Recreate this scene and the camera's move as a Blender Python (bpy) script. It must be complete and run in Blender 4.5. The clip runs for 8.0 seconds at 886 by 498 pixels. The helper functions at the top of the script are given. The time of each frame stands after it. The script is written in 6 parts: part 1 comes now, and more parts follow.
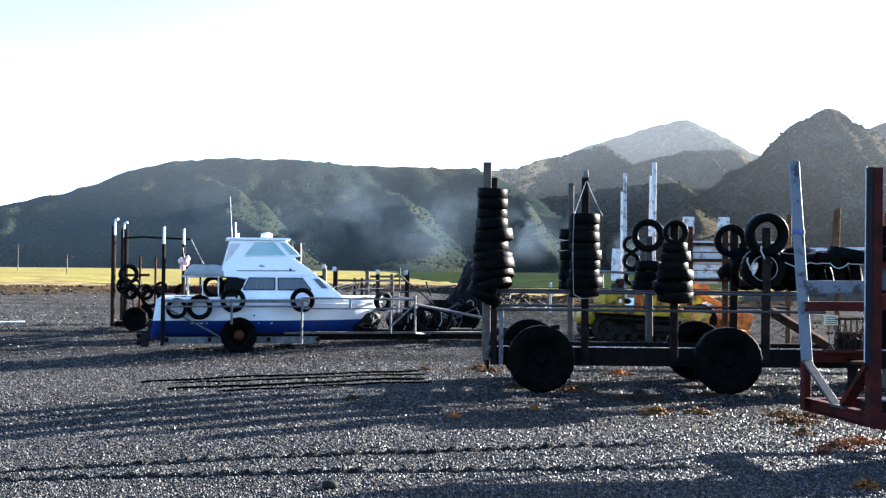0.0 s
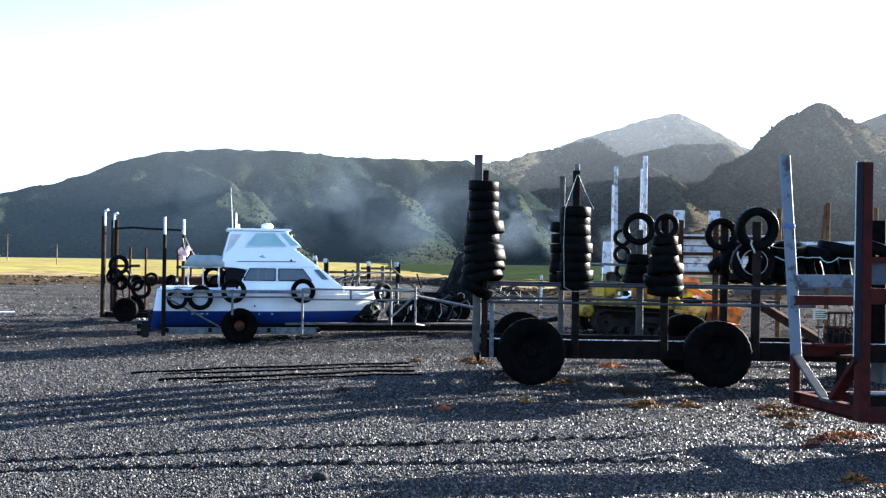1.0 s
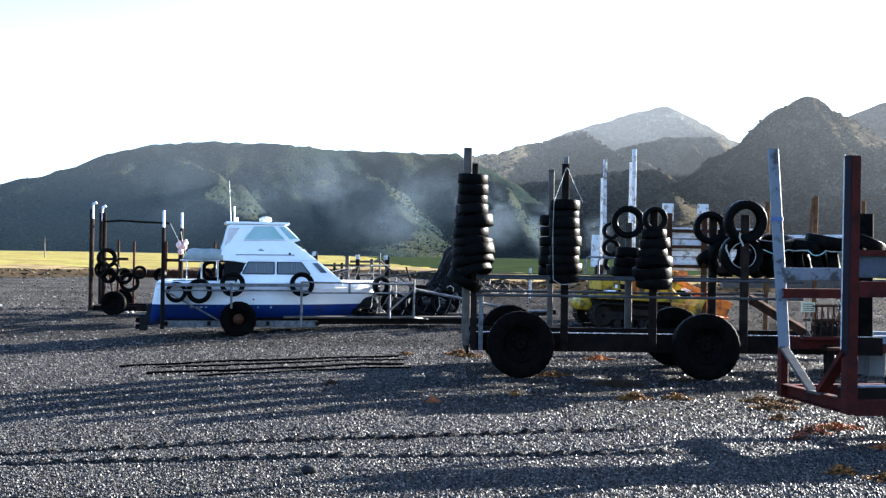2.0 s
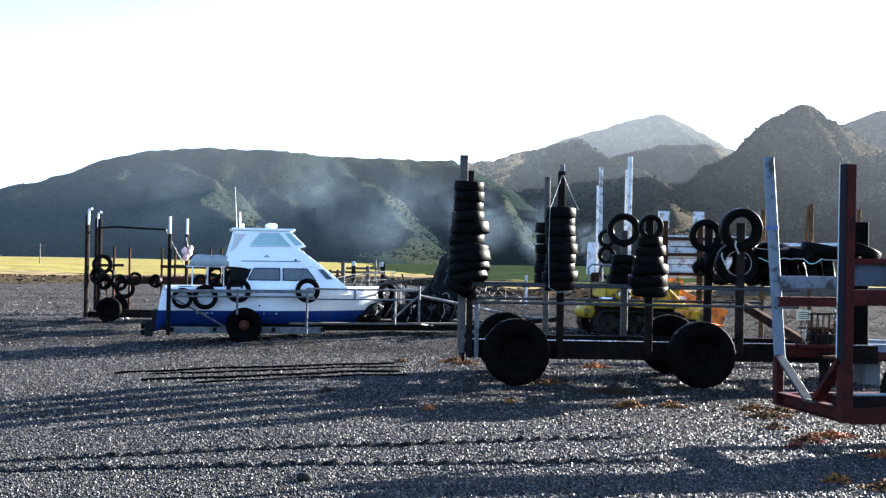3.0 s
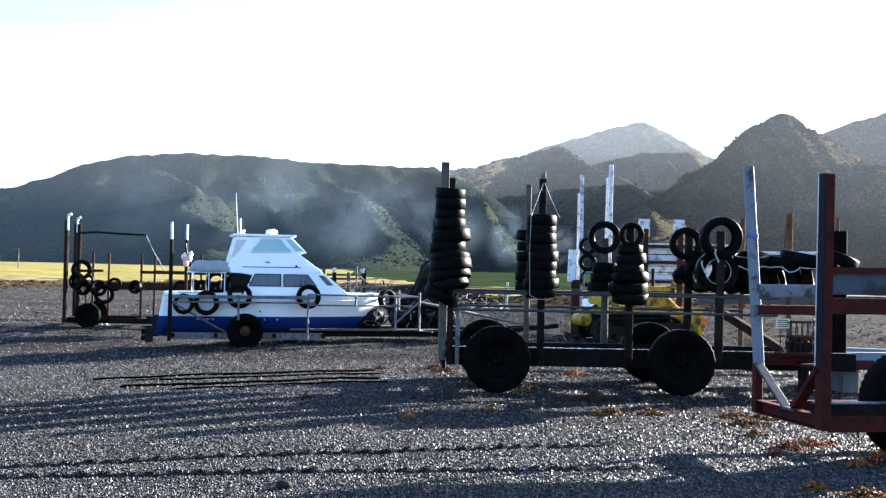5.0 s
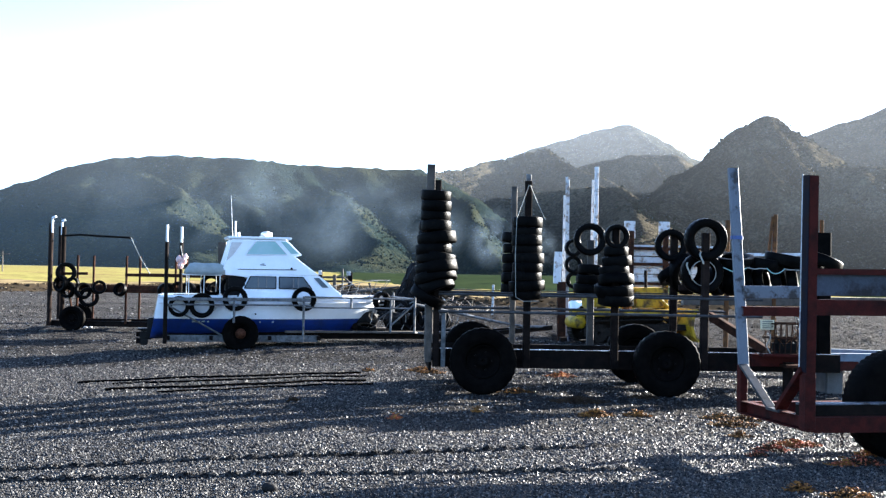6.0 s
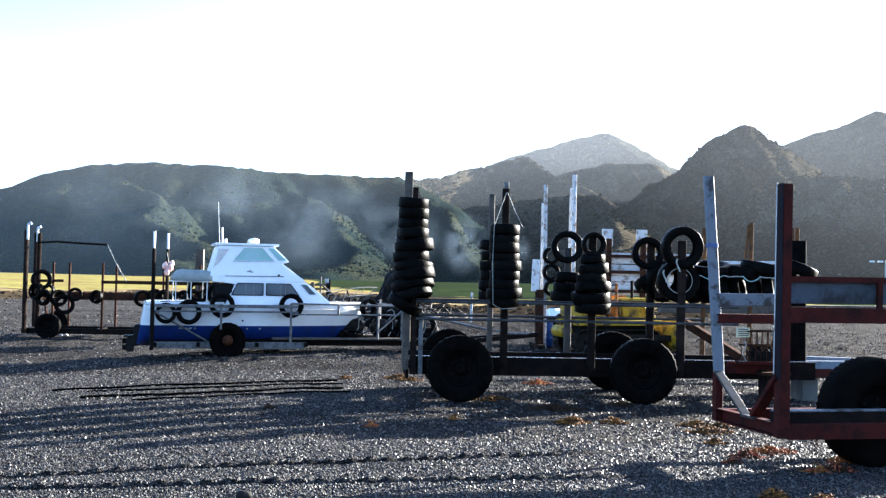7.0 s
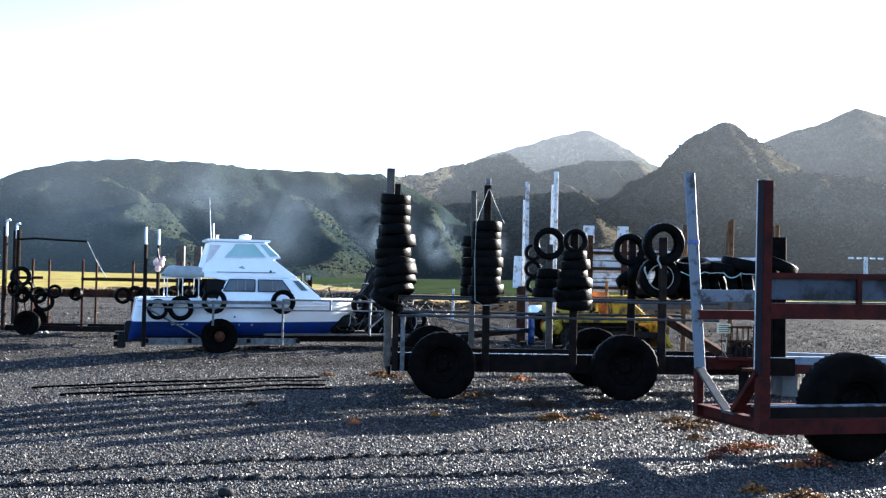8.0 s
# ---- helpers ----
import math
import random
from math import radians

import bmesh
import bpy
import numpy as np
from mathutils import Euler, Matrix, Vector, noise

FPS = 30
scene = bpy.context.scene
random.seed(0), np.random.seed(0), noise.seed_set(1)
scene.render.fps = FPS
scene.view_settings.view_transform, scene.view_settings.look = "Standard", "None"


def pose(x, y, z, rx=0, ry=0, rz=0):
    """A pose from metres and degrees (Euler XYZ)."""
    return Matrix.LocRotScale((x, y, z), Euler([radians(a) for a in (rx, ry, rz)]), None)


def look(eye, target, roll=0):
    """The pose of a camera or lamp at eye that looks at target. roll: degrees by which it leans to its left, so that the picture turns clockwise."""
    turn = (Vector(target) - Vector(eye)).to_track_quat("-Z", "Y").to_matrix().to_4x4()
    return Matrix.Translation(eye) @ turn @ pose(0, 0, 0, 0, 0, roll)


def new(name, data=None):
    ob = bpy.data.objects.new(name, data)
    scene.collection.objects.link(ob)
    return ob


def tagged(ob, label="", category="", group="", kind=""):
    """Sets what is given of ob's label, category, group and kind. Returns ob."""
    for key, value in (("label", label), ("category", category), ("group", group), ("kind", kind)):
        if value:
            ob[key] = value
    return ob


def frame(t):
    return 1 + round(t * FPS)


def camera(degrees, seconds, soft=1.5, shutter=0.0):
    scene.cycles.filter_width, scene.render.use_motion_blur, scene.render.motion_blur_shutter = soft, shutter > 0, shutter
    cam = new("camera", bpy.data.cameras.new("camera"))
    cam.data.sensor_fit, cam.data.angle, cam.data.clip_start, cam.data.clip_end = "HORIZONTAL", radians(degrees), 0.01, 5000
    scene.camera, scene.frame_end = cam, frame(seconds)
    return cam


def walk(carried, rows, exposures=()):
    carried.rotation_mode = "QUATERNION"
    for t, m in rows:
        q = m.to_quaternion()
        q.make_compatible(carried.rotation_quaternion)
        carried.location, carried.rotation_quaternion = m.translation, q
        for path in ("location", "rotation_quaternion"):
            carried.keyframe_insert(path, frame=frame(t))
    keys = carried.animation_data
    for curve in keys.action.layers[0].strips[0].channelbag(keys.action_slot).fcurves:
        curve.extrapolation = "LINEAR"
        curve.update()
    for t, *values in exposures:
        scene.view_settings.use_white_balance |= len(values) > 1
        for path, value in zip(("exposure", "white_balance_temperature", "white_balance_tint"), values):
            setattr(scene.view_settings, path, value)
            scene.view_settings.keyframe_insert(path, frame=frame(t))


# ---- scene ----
# ---------------------------------------------------------------- camera
cam = camera(44.01, 8.0, soft=1.3)
# seconds, place, pitch, roll, yaw: a hand-held camera that stands and pans to the right
PATH = [
    (0.0, -0.000, 0.000, 2.000, 1.000, -0.600, -0.000),
    (0.5, 0.006, 0.000, 1.997, 0.829, -0.768, -0.103),
    (1.0, -0.002, 0.001, 2.004, 0.593, -0.872, -0.479),
    (1.5, -0.002, 0.001, 2.001, 0.205, -0.825, -0.945),
    (3.0, -0.004, 0.001, 2.010, 0.604, -1.017, -1.265),
    (3.5, -0.005, 0.000, 2.002, 0.912, -1.278, -1.832),
    (4.0, -0.007, 0.000, 2.005, 1.044, -1.090, -1.902),
    (5.5, 0.001, 0.000, 2.018, 0.948, -1.283, -2.582),
    (6.0, 0.004, 0.000, 2.011, 1.110, -1.152, -2.968),
    (6.5, 0.011, 0.000, 2.009, 1.381, -1.113, -3.316),
    (7.0, 0.033, -0.000, 2.005, 1.541, -1.224, -4.059),
    (7.5, 0.017, -0.000, 2.007, 1.542, -1.252, -4.614),
    (8.0, 0.026, -0.001, 2.001, 1.395, -1.187, -5.022),
]
walk(cam, [(t, pose(x, y, z, 90 + p, r, w)) for t, x, y, z, p, r, w in PATH], [(0.0, 3.62, 5650, 9), (8.0, 3.62, 5650, 9)])

# ---------------------------------------------------------------- light
SUN_AZ, SUN_EL = radians(57), radians(17)  # azimuth to the right of straight ahead
world = bpy.data.worlds.new("sky")
scene.world = world
world.use_nodes = True
wn = world.node_tree
sky = wn.nodes.new("ShaderNodeTexSky")
sky.sky_type, sky.sun_disc = "NISHITA", False
sky.sun_elevation, sky.sun_rotation = SUN_EL, SUN_AZ
sky.air_density, sky.dust_density, sky.ozone_density = 0.68, 1.1, 1.5
wn.nodes["Background"].inputs["Strength"].default_value = 0.05
wn.links.new(sky.outputs[0], wn.nodes["Background"].inputs["Color"])

sun_data = bpy.data.lights.new("sun", "SUN")
sun_data.energy, sun_data.angle, sun_data.color = 5.0, radians(0.53), (1.0, 0.875, 0.70)
sun = new("sun", sun_data)
to_sun = Vector((math.sin(SUN_AZ) * math.cos(SUN_EL), math.cos(SUN_AZ) * math.cos(SUN_EL), math.sin(SUN_EL)))
sun.matrix_basis = look(to_sun * 200, (0, 0, 0))

# ---------------------------------------------------------------- materials
def mat(name, base, other=None, rough=0.6, metal=0.0, scale=6.0, mix=(0.4, 0.65), fine=60.0, bump=0.15, fine_bump=None, spread=0.0, rough_vary=0.15, coat=0.0, spec=0.5, grain=(0.72, 1.25)):
    """A procedural surface: base and other colour mixed by a broad noise, fine grain in tone and relief; spread varies it piece by piece."""
    m = bpy.data.materials.new(name)
    m.use_nodes = True
    nt = m.node_tree
    b = nt.nodes["Principled BSDF"]
    L = nt.links.new
    tc = nt.nodes.new("ShaderNodeTexCoord")
    n1 = nt.nodes.new("ShaderNodeTexNoise")
    n1.inputs["Scale"].default_value, n1.inputs["Detail"].default_value, n1.inputs["Roughness"].default_value = scale, 6, 0.62
    L(tc.outputs["Object"], n1.inputs["Vector"])
    ramp = nt.nodes.new("ShaderNodeMapRange")
    ramp.inputs["From Min"].default_value, ramp.inputs["From Max"].default_value = mix
    L(n1.outputs["Fac"], ramp.inputs["Value"])
    mx = nt.nodes.new("ShaderNodeMixRGB")
    mx.inputs["Color1"].default_value = (*base, 1)
    mx.inputs["Color2"].default_value = (*(other or [c * 0.7 for c in base]), 1)
    L(ramp.outputs["Result"], mx.inputs["Fac"])
    n2 = nt.nodes.new("ShaderNodeTexNoise")
    n2.inputs["Scale"].default_value, n2.inputs["Detail"].default_value = fine, 3
    L(tc.outputs["Object"], n2.inputs["Vector"])
    tone = nt.nodes.new("ShaderNodeMapRange")
    tone.inputs["To Min"].default_value, tone.inputs["To Max"].default_value = grain
    L(n2.outputs["Fac"], tone.inputs["Value"])
    mul = nt.nodes.new("ShaderNodeMixRGB")
    mul.blend_type = "MULTIPLY"
    mul.inputs["Fac"].default_value = 1
    L(mx.outputs["Color"], mul.inputs["Color1"])
    L(tone.outputs["Result"], mul.inputs["Color2"])
    last = mul
    if spread:
        oi = nt.nodes.new("ShaderNodeObjectInfo")
        mr = nt.nodes.new("ShaderNodeMapRange")
        mr.inputs["To Min"].default_value, mr.inputs["To Max"].default_value = 1 - spread, 1 + spread
        L(oi.outputs["Random"], mr.inputs["Value"])
        m3 = nt.nodes.new("ShaderNodeMixRGB")
        m3.blend_type = "MULTIPLY"
        m3.inputs["Fac"].default_value = 1
        L(last.outputs["Color"], m3.inputs["Color1"])
        L(mr.outputs["Result"], m3.inputs["Color2"])
        last = m3
    L(last.outputs["Color"], b.inputs["Base Color"])
    rr = nt.nodes.new("ShaderNodeMapRange")
    rr.inputs["To Min"].default_value, rr.inputs["To Max"].default_value = max(0.02, rough - rough_vary), min(1, rough + rough_vary)
    L(n1.outputs["Fac"], rr.inputs["Value"])
    L(rr.outputs["Result"], b.inputs["Roughness"])
    b.inputs["Metallic"].default_value = metal
    b.inputs["Coat Weight"].default_value = coat
    b.inputs["Specular IOR Level"].default_value = spec
    bp = nt.nodes.new("ShaderNodeBump")
    bp.inputs["Strength"].default_value, bp.inputs["Distance"].default_value = bump, 0.02
    L(n2.outputs["Fac"], bp.inputs["Height"])
    L(bp.outputs["Normal"], b.inputs["Normal"])
    return m


RUBBER = mat("tyre_rubber", (0.0015, 0.0015, 0.0016), (0.0046, 0.0042, 0.0037), rough=0.42, scale=5, fine=90, bump=0.2, spread=0.3, spec=0.025, rough_vary=0.12)
TREAD = mat("muddy_wheel_rubber", (0.0020, 0.0019, 0.0019), (0.0050, 0.0044, 0.0038), rough=0.6, scale=5, fine=70, bump=0.3, spec=0.012)
GALV = mat("galvanised_steel", (0.15, 0.155, 0.16), (0.06, 0.06, 0.058), rough=0.55, metal=0.1, spec=0.2, scale=9, fine=120, bump=0.08)
OLDGALV = mat("dull_grey_steel", (0.055, 0.057, 0.06), (0.025, 0.023, 0.021), rough=0.45, metal=0.1, spec=0.25, scale=7, fine=90, bump=0.1)
RUST = mat("rusty_steel", (0.045, 0.021, 0.013), (0.016, 0.010, 0.008), rough=0.8, metal=0.0, spec=0.02, scale=8, fine=70, bump=0.3)
DARKSTEEL = mat("dark_steel", (0.006, 0.0055, 0.005), (0.013, 0.009, 0.0075), rough=0.6, metal=0.0, spec=0.02, scale=6, fine=60, bump=0.2)
REDPAINT = mat("red_oxide_paint", (0.050, 0.0095, 0.0075), (0.019, 0.0068, 0.006), rough=0.6, spec=0.05, scale=5, fine=50, bump=0.2, mix=(0.42, 0.66))
BLUEGREY = mat("blue_grey_paint", (0.050, 0.060, 0.080), (0.020, 0.0195, 0.021), rough=0.55, spec=0.15, scale=3, fine=40, bump=0.15, mix=(0.44, 0.60))
NAVY = mat("dark_navy", (0.010, 0.011, 0.018), (0.018, 0.012, 0.012), rough=0.6, spec=0.03, scale=6, fine=50, bump=0.2)
SILVER = mat("chipped_silver_paint", (0.115, 0.132, 0.158), (0.03, 0.027, 0.026), rough=0.5, metal=0.0, spec=0.25, scale=5, fine=70, bump=0.15, mix=(0.50, 0.60))
LIGHTBLUE = mat("pale_blue_paint", (0.17, 0.215, 0.27), (0.10, 0.12, 0.15), rough=0.5, scale=4, fine=40, bump=0.1)
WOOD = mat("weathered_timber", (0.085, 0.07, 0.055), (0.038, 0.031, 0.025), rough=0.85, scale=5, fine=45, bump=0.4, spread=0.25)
DARKWOOD = mat("dark_timber", (0.019, 0.0135, 0.011), (0.008, 0.0065, 0.006), rough=0.75, spec=0.012, scale=5, fine=45, bump=0.4, spread=0.2)
OLDWHITE = mat("flaking_white_paint", (0.55, 0.56, 0.57), (0.22, 0.17, 0.13), rough=0.7, scale=7, fine=40, bump=0.3, mix=(0.5, 0.62), spread=0.12)
RUSTHUB = mat("rusty_hub", (0.085, 0.034, 0.018), (0.035, 0.014, 0.008), rough=0.7, spec=0.08, scale=18, fine=80, bump=0.3)
GELCOAT = mat("white_gelcoat", (0.87, 0.90, 0.94), (0.80, 0.83, 0.86), rough=0.25, scale=2.5, fine=25, bump=0.01, rough_vary=0.08, coat=0.3, grain=(0.96, 1.03))
BLUEHULL = mat("blue_antifouling", (0.008, 0.035, 0.22), (0.012, 0.03, 0.13), rough=0.5, scale=3, fine=35, bump=0.08, grain=(0.96, 1.03))
WINDOW = mat("cabin_glass", (0.05, 0.065, 0.08), (0.07, 0.08, 0.09), rough=0.08, scale=2, fine=10, bump=0.0, rough_vary=0.03, grain=(0.96, 1.03))
FLYGLASS = mat("green_tinted_glass", (0.28, 0.46, 0.42), (0.36, 0.50, 0.50), rough=0.1, scale=1.6, fine=8, bump=0.0, rough_vary=0.04, grain=(0.96, 1.03))
CURTAIN = mat("pale_curtain", (0.62, 0.60, 0.58), (0.50, 0.48, 0.47), rough=0.8, scale=8, fine=60, bump=0.1, grain=(0.96, 1.03))
CANVAS = mat("grey_canvas", (0.30, 0.33, 0.32), (0.22, 0.25, 0.24), rough=0.8, scale=4, fine=90, bump=0.15)
BLACKCLOTH = mat("black_canvas", (0.005, 0.005, 0.0055), (0.011, 0.0105, 0.010), rough=0.7, scale=4, fine=60, bump=0.25, spec=0.1)
YELLOW = mat("worn_yellow_paint", (0.36, 0.235, 0.010), (0.055, 0.036, 0.014), rough=0.55, spec=0.2, scale=3.2, fine=35, bump=0.2, mix=(0.46, 0.62))
ORANGE = mat("worn_orange_paint", (0.42, 0.12, 0.012), (0.10, 0.04, 0.015), rough=0.55, spec=0.2, scale=4.0, fine=35, bump=0.2, mix=(0.46, 0.64))
TRACKSTEEL = mat("muddy_shaded_steel", (0.010, 0.0085, 0.007), (0.020, 0.017, 0.014), rough=0.8, metal=0.0, spec=0.08, scale=7, fine=50, bump=0.3)
ROPE = mat("pale_rope", (0.38, 0.38, 0.34), (0.24, 0.25, 0.23), rough=0.8, scale=20, fine=150, bump=0.3)
BLACKROPE = mat("tarred_rope", (0.0022, 0.0022, 0.0022), (0.005, 0.0045, 0.004), rough=0.8, scale=12, fine=120, bump=0.4, spec=0.01)
DIMCLOTH = mat("dim_curtain", (0.16, 0.16, 0.16), (0.11, 0.11, 0.11), rough=0.8, scale=8, fine=60, bump=0.1)
OCHRE = mat("ochre_rust", (0.13, 0.06, 0.022), (0.06, 0.03, 0.016), rough=0.8, scale=8, fine=60, bump=0.3, spec=0.1)
TEALROPE = mat("teal_rope", (0.22, 0.45, 0.42), (0.40, 0.50, 0.48), rough=0.8, scale=20, fine=150, bump=0.3)
PINK = mat("faded_pink_buoy", (0.70, 0.33, 0.27), (0.75, 0.62, 0.58), rough=0.5, scale=5, fine=40, bump=0.05)
CHROME = mat("stainless_tube", (0.65, 0.66, 0.68), (0.5, 0.5, 0.5), rough=0.25, metal=1.0, scale=8, fine=60, bump=0.02, grain=(0.96, 1.03))
WHITEPLASTIC = mat("white_plastic", (0.75, 0.76, 0.76), (0.62, 0.62, 0.61), rough=0.4, scale=5, fine=40, bump=0.02, grain=(0.96, 1.03))
ENGINE = mat("outboard_dark_grey", (0.005, 0.005, 0.006), (0.011, 0.011, 0.011), rough=0.45, scale=6, fine=60, bump=0.1, spec=0.15)
DARKSTONE = mat("dark_beach_stone", (0.012, 0.012, 0.013), (0.026, 0.025, 0.024), rough=0.7, scale=14, fine=90, bump=0.3, spec=0.05)
SIGN = mat("cream_sign", (0.68, 0.63, 0.42), (0.55, 0.50, 0.35), rough=0.6, scale=9, fine=50, bump=0.05)
INK = mat("dark_lettering", (0.03, 0.03, 0.03), rough=0.6)
BLUEBAR = mat("blue_mark", (0.04, 0.08, 0.25), (0.03, 0.05, 0.12), rough=0.6)
WEED_A = mat("orange_seaweed", (0.30, 0.135, 0.028), (0.06, 0.028, 0.012), spec=0.1, rough=0.7, scale=9, fine=60, bump=0.2)
WEED_B = mat("dark_brown_seaweed", (0.022, 0.014, 0.009), (0.045, 0.027, 0.012), spec=0.1, rough=0.7, scale=9, fine=60, bump=0.3)
WEED_C = mat("red_seaweed", (0.42, 0.115, 0.06), (0.06, 0.022, 0.015), spec=0.1, rough=0.7, scale=9, fine=60, bump=0.2)
RIMBLACK = mat("black_painted_rim", (0.0025, 0.0025, 0.0025), (0.006, 0.005, 0.0045), rough=0.65, spec=0.01)
BLUEDRUM = mat("blue_plastic", (0.008, 0.032, 0.13), (0.012, 0.035, 0.12), rough=0.4, scale=5, fine=40, bump=0.03, spec=0.08)
CONCRETE = mat("pale_concrete", (0.12, 0.118, 0.112), (0.08, 0.078, 0.075), rough=0.85, scale=2.0, fine=40, bump=0.15)


def gravel_material():
    m = bpy.data.materials.new("dark_beach_gravel")
    m.use_nodes = True
    nt = m.node_tree
    b, L = nt.nodes["Principled BSDF"], nt.links.new
    tc = nt.nodes.new("ShaderNodeTexCoord")
    heights = []
    cols = []
    for sc in (48.0, 20.0):
        v = nt.nodes.new("ShaderNodeTexVoronoi")
        v.inputs["Scale"].default_value = sc
        L(tc.outputs["Object"], v.inputs["Vector"])
        heights.append(v.outputs["Distance"])
        cols.append(v.outputs["Color"])
    bw = nt.nodes.new("ShaderNodeSeparateColor")
    L(cols[0], bw.inputs[0])
    ramp = nt.nodes.new("ShaderNodeValToRGB")
    e = ramp.color_ramp.elements
    e[0].position, e[0].color = 0.0, (0.0080, 0.0080, 0.0086, 1)
    e[1].position, e[1].color = 1.0, (0.110, 0.101, 0.091, 1)
    for p, c in ((0.45, (0.0240, 0.0232, 0.0228, 1)), (0.78, (0.0560, 0.0520, 0.0480, 1))):
        k = e.new(p)
        k.color = c
    L(bw.outputs[0], ramp.inputs["Fac"])
    n = nt.nodes.new("ShaderNodeTexNoise")
    n.inputs["Scale"].default_value, n.inputs["Detail"].default_value = 0.35, 6
    L(tc.outputs["Object"], n.inputs["Vector"])
    mr = nt.nodes.new("ShaderNodeMapRange")
    mr.inputs["From Min"].default_value, mr.inputs["From Max"].default_value = 0.3, 0.7
    mr.inputs["To Min"].default_value, mr.inputs["To Max"].default_value = 0.75, 1.3
    L(n.outputs["Fac"], mr.inputs["Value"])
    mul = nt.nodes.new("ShaderNodeMixRGB")
    mul.blend_type = "MULTIPLY"
    mul.inputs["Fac"].default_value = 1
    L(ramp.outputs["Color"], mul.inputs["Color1"])
    L(mr.outputs["Result"], mul.inputs["Color2"])
    L(mul.outputs["Color"], b.inputs["Base Color"])
    b.inputs["Roughness"].default_value = 0.65
    b.inputs["Specular IOR Level"].default_value = 0.01
    add = nt.nodes.new("ShaderNodeMath")
    add.operation = "ADD"
    L(heights[0], add.inputs[0])
    coarse = nt.nodes.new("ShaderNodeTexNoise")
    coarse.inputs["Scale"].default_value, coarse.inputs["Detail"].default_value = 2.2, 5
    L(tc.outputs["Object"], coarse.inputs["Vector"])
    swell = nt.nodes.new("ShaderNodeMath")
    swell.operation = "MULTIPLY_ADD"
    swell.inputs[1].default_value = 3.0
    L(coarse.outputs["Fac"], swell.inputs[0])
    L(heights[1], swell.inputs[2])
    L(swell.outputs[0], add.inputs[1])
    streak_map = nt.nodes.new("ShaderNodeMapping")
    streak_map.inputs["Scale"].default_value = (0.05, 0.35, 1)
    L(tc.outputs["Object"], streak_map.inputs["Vector"])
    streak = nt.nodes.new("ShaderNodeTexNoise")
    streak.inputs["Scale"].default_value, streak.inputs["Detail"].default_value = 1.0, 5
    L(streak_map.outputs["Vector"], streak.inputs["Vector"])
    sr = nt.nodes.new("ShaderNodeMapRange")
    sr.inputs["From Min"].default_value, sr.inputs["From Max"].default_value = 0.35, 0.65
    sr.inputs["To Min"].default_value, sr.inputs["To Max"].default_value = 0.6, 1.15
    L(streak.outputs["Fac"], sr.inputs["Value"])
    mul2 = nt.nodes.new("ShaderNodeMixRGB")
    mul2.blend_type = "MULTIPLY"
    mul2.inputs["Fac"].default_value = 1
    L(mul.outputs["Color"], mul2.inputs["Color1"])
    L(sr.outputs["Result"], mul2.inputs["Color2"])
    # broad shade painted into the landward gravel's colour, in ragged patches
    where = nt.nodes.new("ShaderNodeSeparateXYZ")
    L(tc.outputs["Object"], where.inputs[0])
    shade_noise = nt.nodes.new("ShaderNodeTexNoise")
    shade_noise.inputs["Scale"].default_value, shade_noise.inputs["Detail"].default_value = 0.22, 6
    L(tc.outputs["Object"], shade_noise.inputs["Vector"])
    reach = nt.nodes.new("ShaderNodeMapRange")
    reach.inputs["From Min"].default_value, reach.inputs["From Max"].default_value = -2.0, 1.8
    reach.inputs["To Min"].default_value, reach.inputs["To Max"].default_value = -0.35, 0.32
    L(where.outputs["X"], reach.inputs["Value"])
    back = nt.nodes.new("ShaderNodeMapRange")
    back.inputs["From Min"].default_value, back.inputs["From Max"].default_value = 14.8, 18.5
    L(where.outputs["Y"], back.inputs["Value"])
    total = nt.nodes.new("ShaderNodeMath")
    L(shade_noise.outputs["Fac"], total.inputs[0])
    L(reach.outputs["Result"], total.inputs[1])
    shade_mask = nt.nodes.new("ShaderNodeMapRange")
    shade_mask.inputs["From Min"].default_value, shade_mask.inputs["From Max"].default_value = 0.42, 0.68
    L(total.outputs[0], shade_mask.inputs["Value"])
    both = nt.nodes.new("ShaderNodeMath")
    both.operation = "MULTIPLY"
    L(shade_mask.outputs["Result"], both.inputs[0])
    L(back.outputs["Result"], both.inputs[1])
    shade_tint = nt.nodes.new("ShaderNodeMixRGB")
    shade_tint.blend_type = "MULTIPLY"
    shade_tint.inputs["Color2"].default_value = (0.38, 0.36, 0.35, 1)
    L(both.outputs[0], shade_tint.inputs["Fac"])
    L(mul2.outputs["Color"], shade_tint.inputs["Color1"])
    L(shade_tint.outputs["Color"], b.inputs["Base Color"])
    bp = nt.nodes.new("ShaderNodeBump")
    bp.inputs["Strength"].default_value, bp.inputs["Distance"].default_value = 0.9, 0.05
    bp.invert = True
    L(add.outputs[0], bp.inputs["Height"])
    L(bp.outputs["Normal"], b.inputs["Normal"])
    return m


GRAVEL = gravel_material()


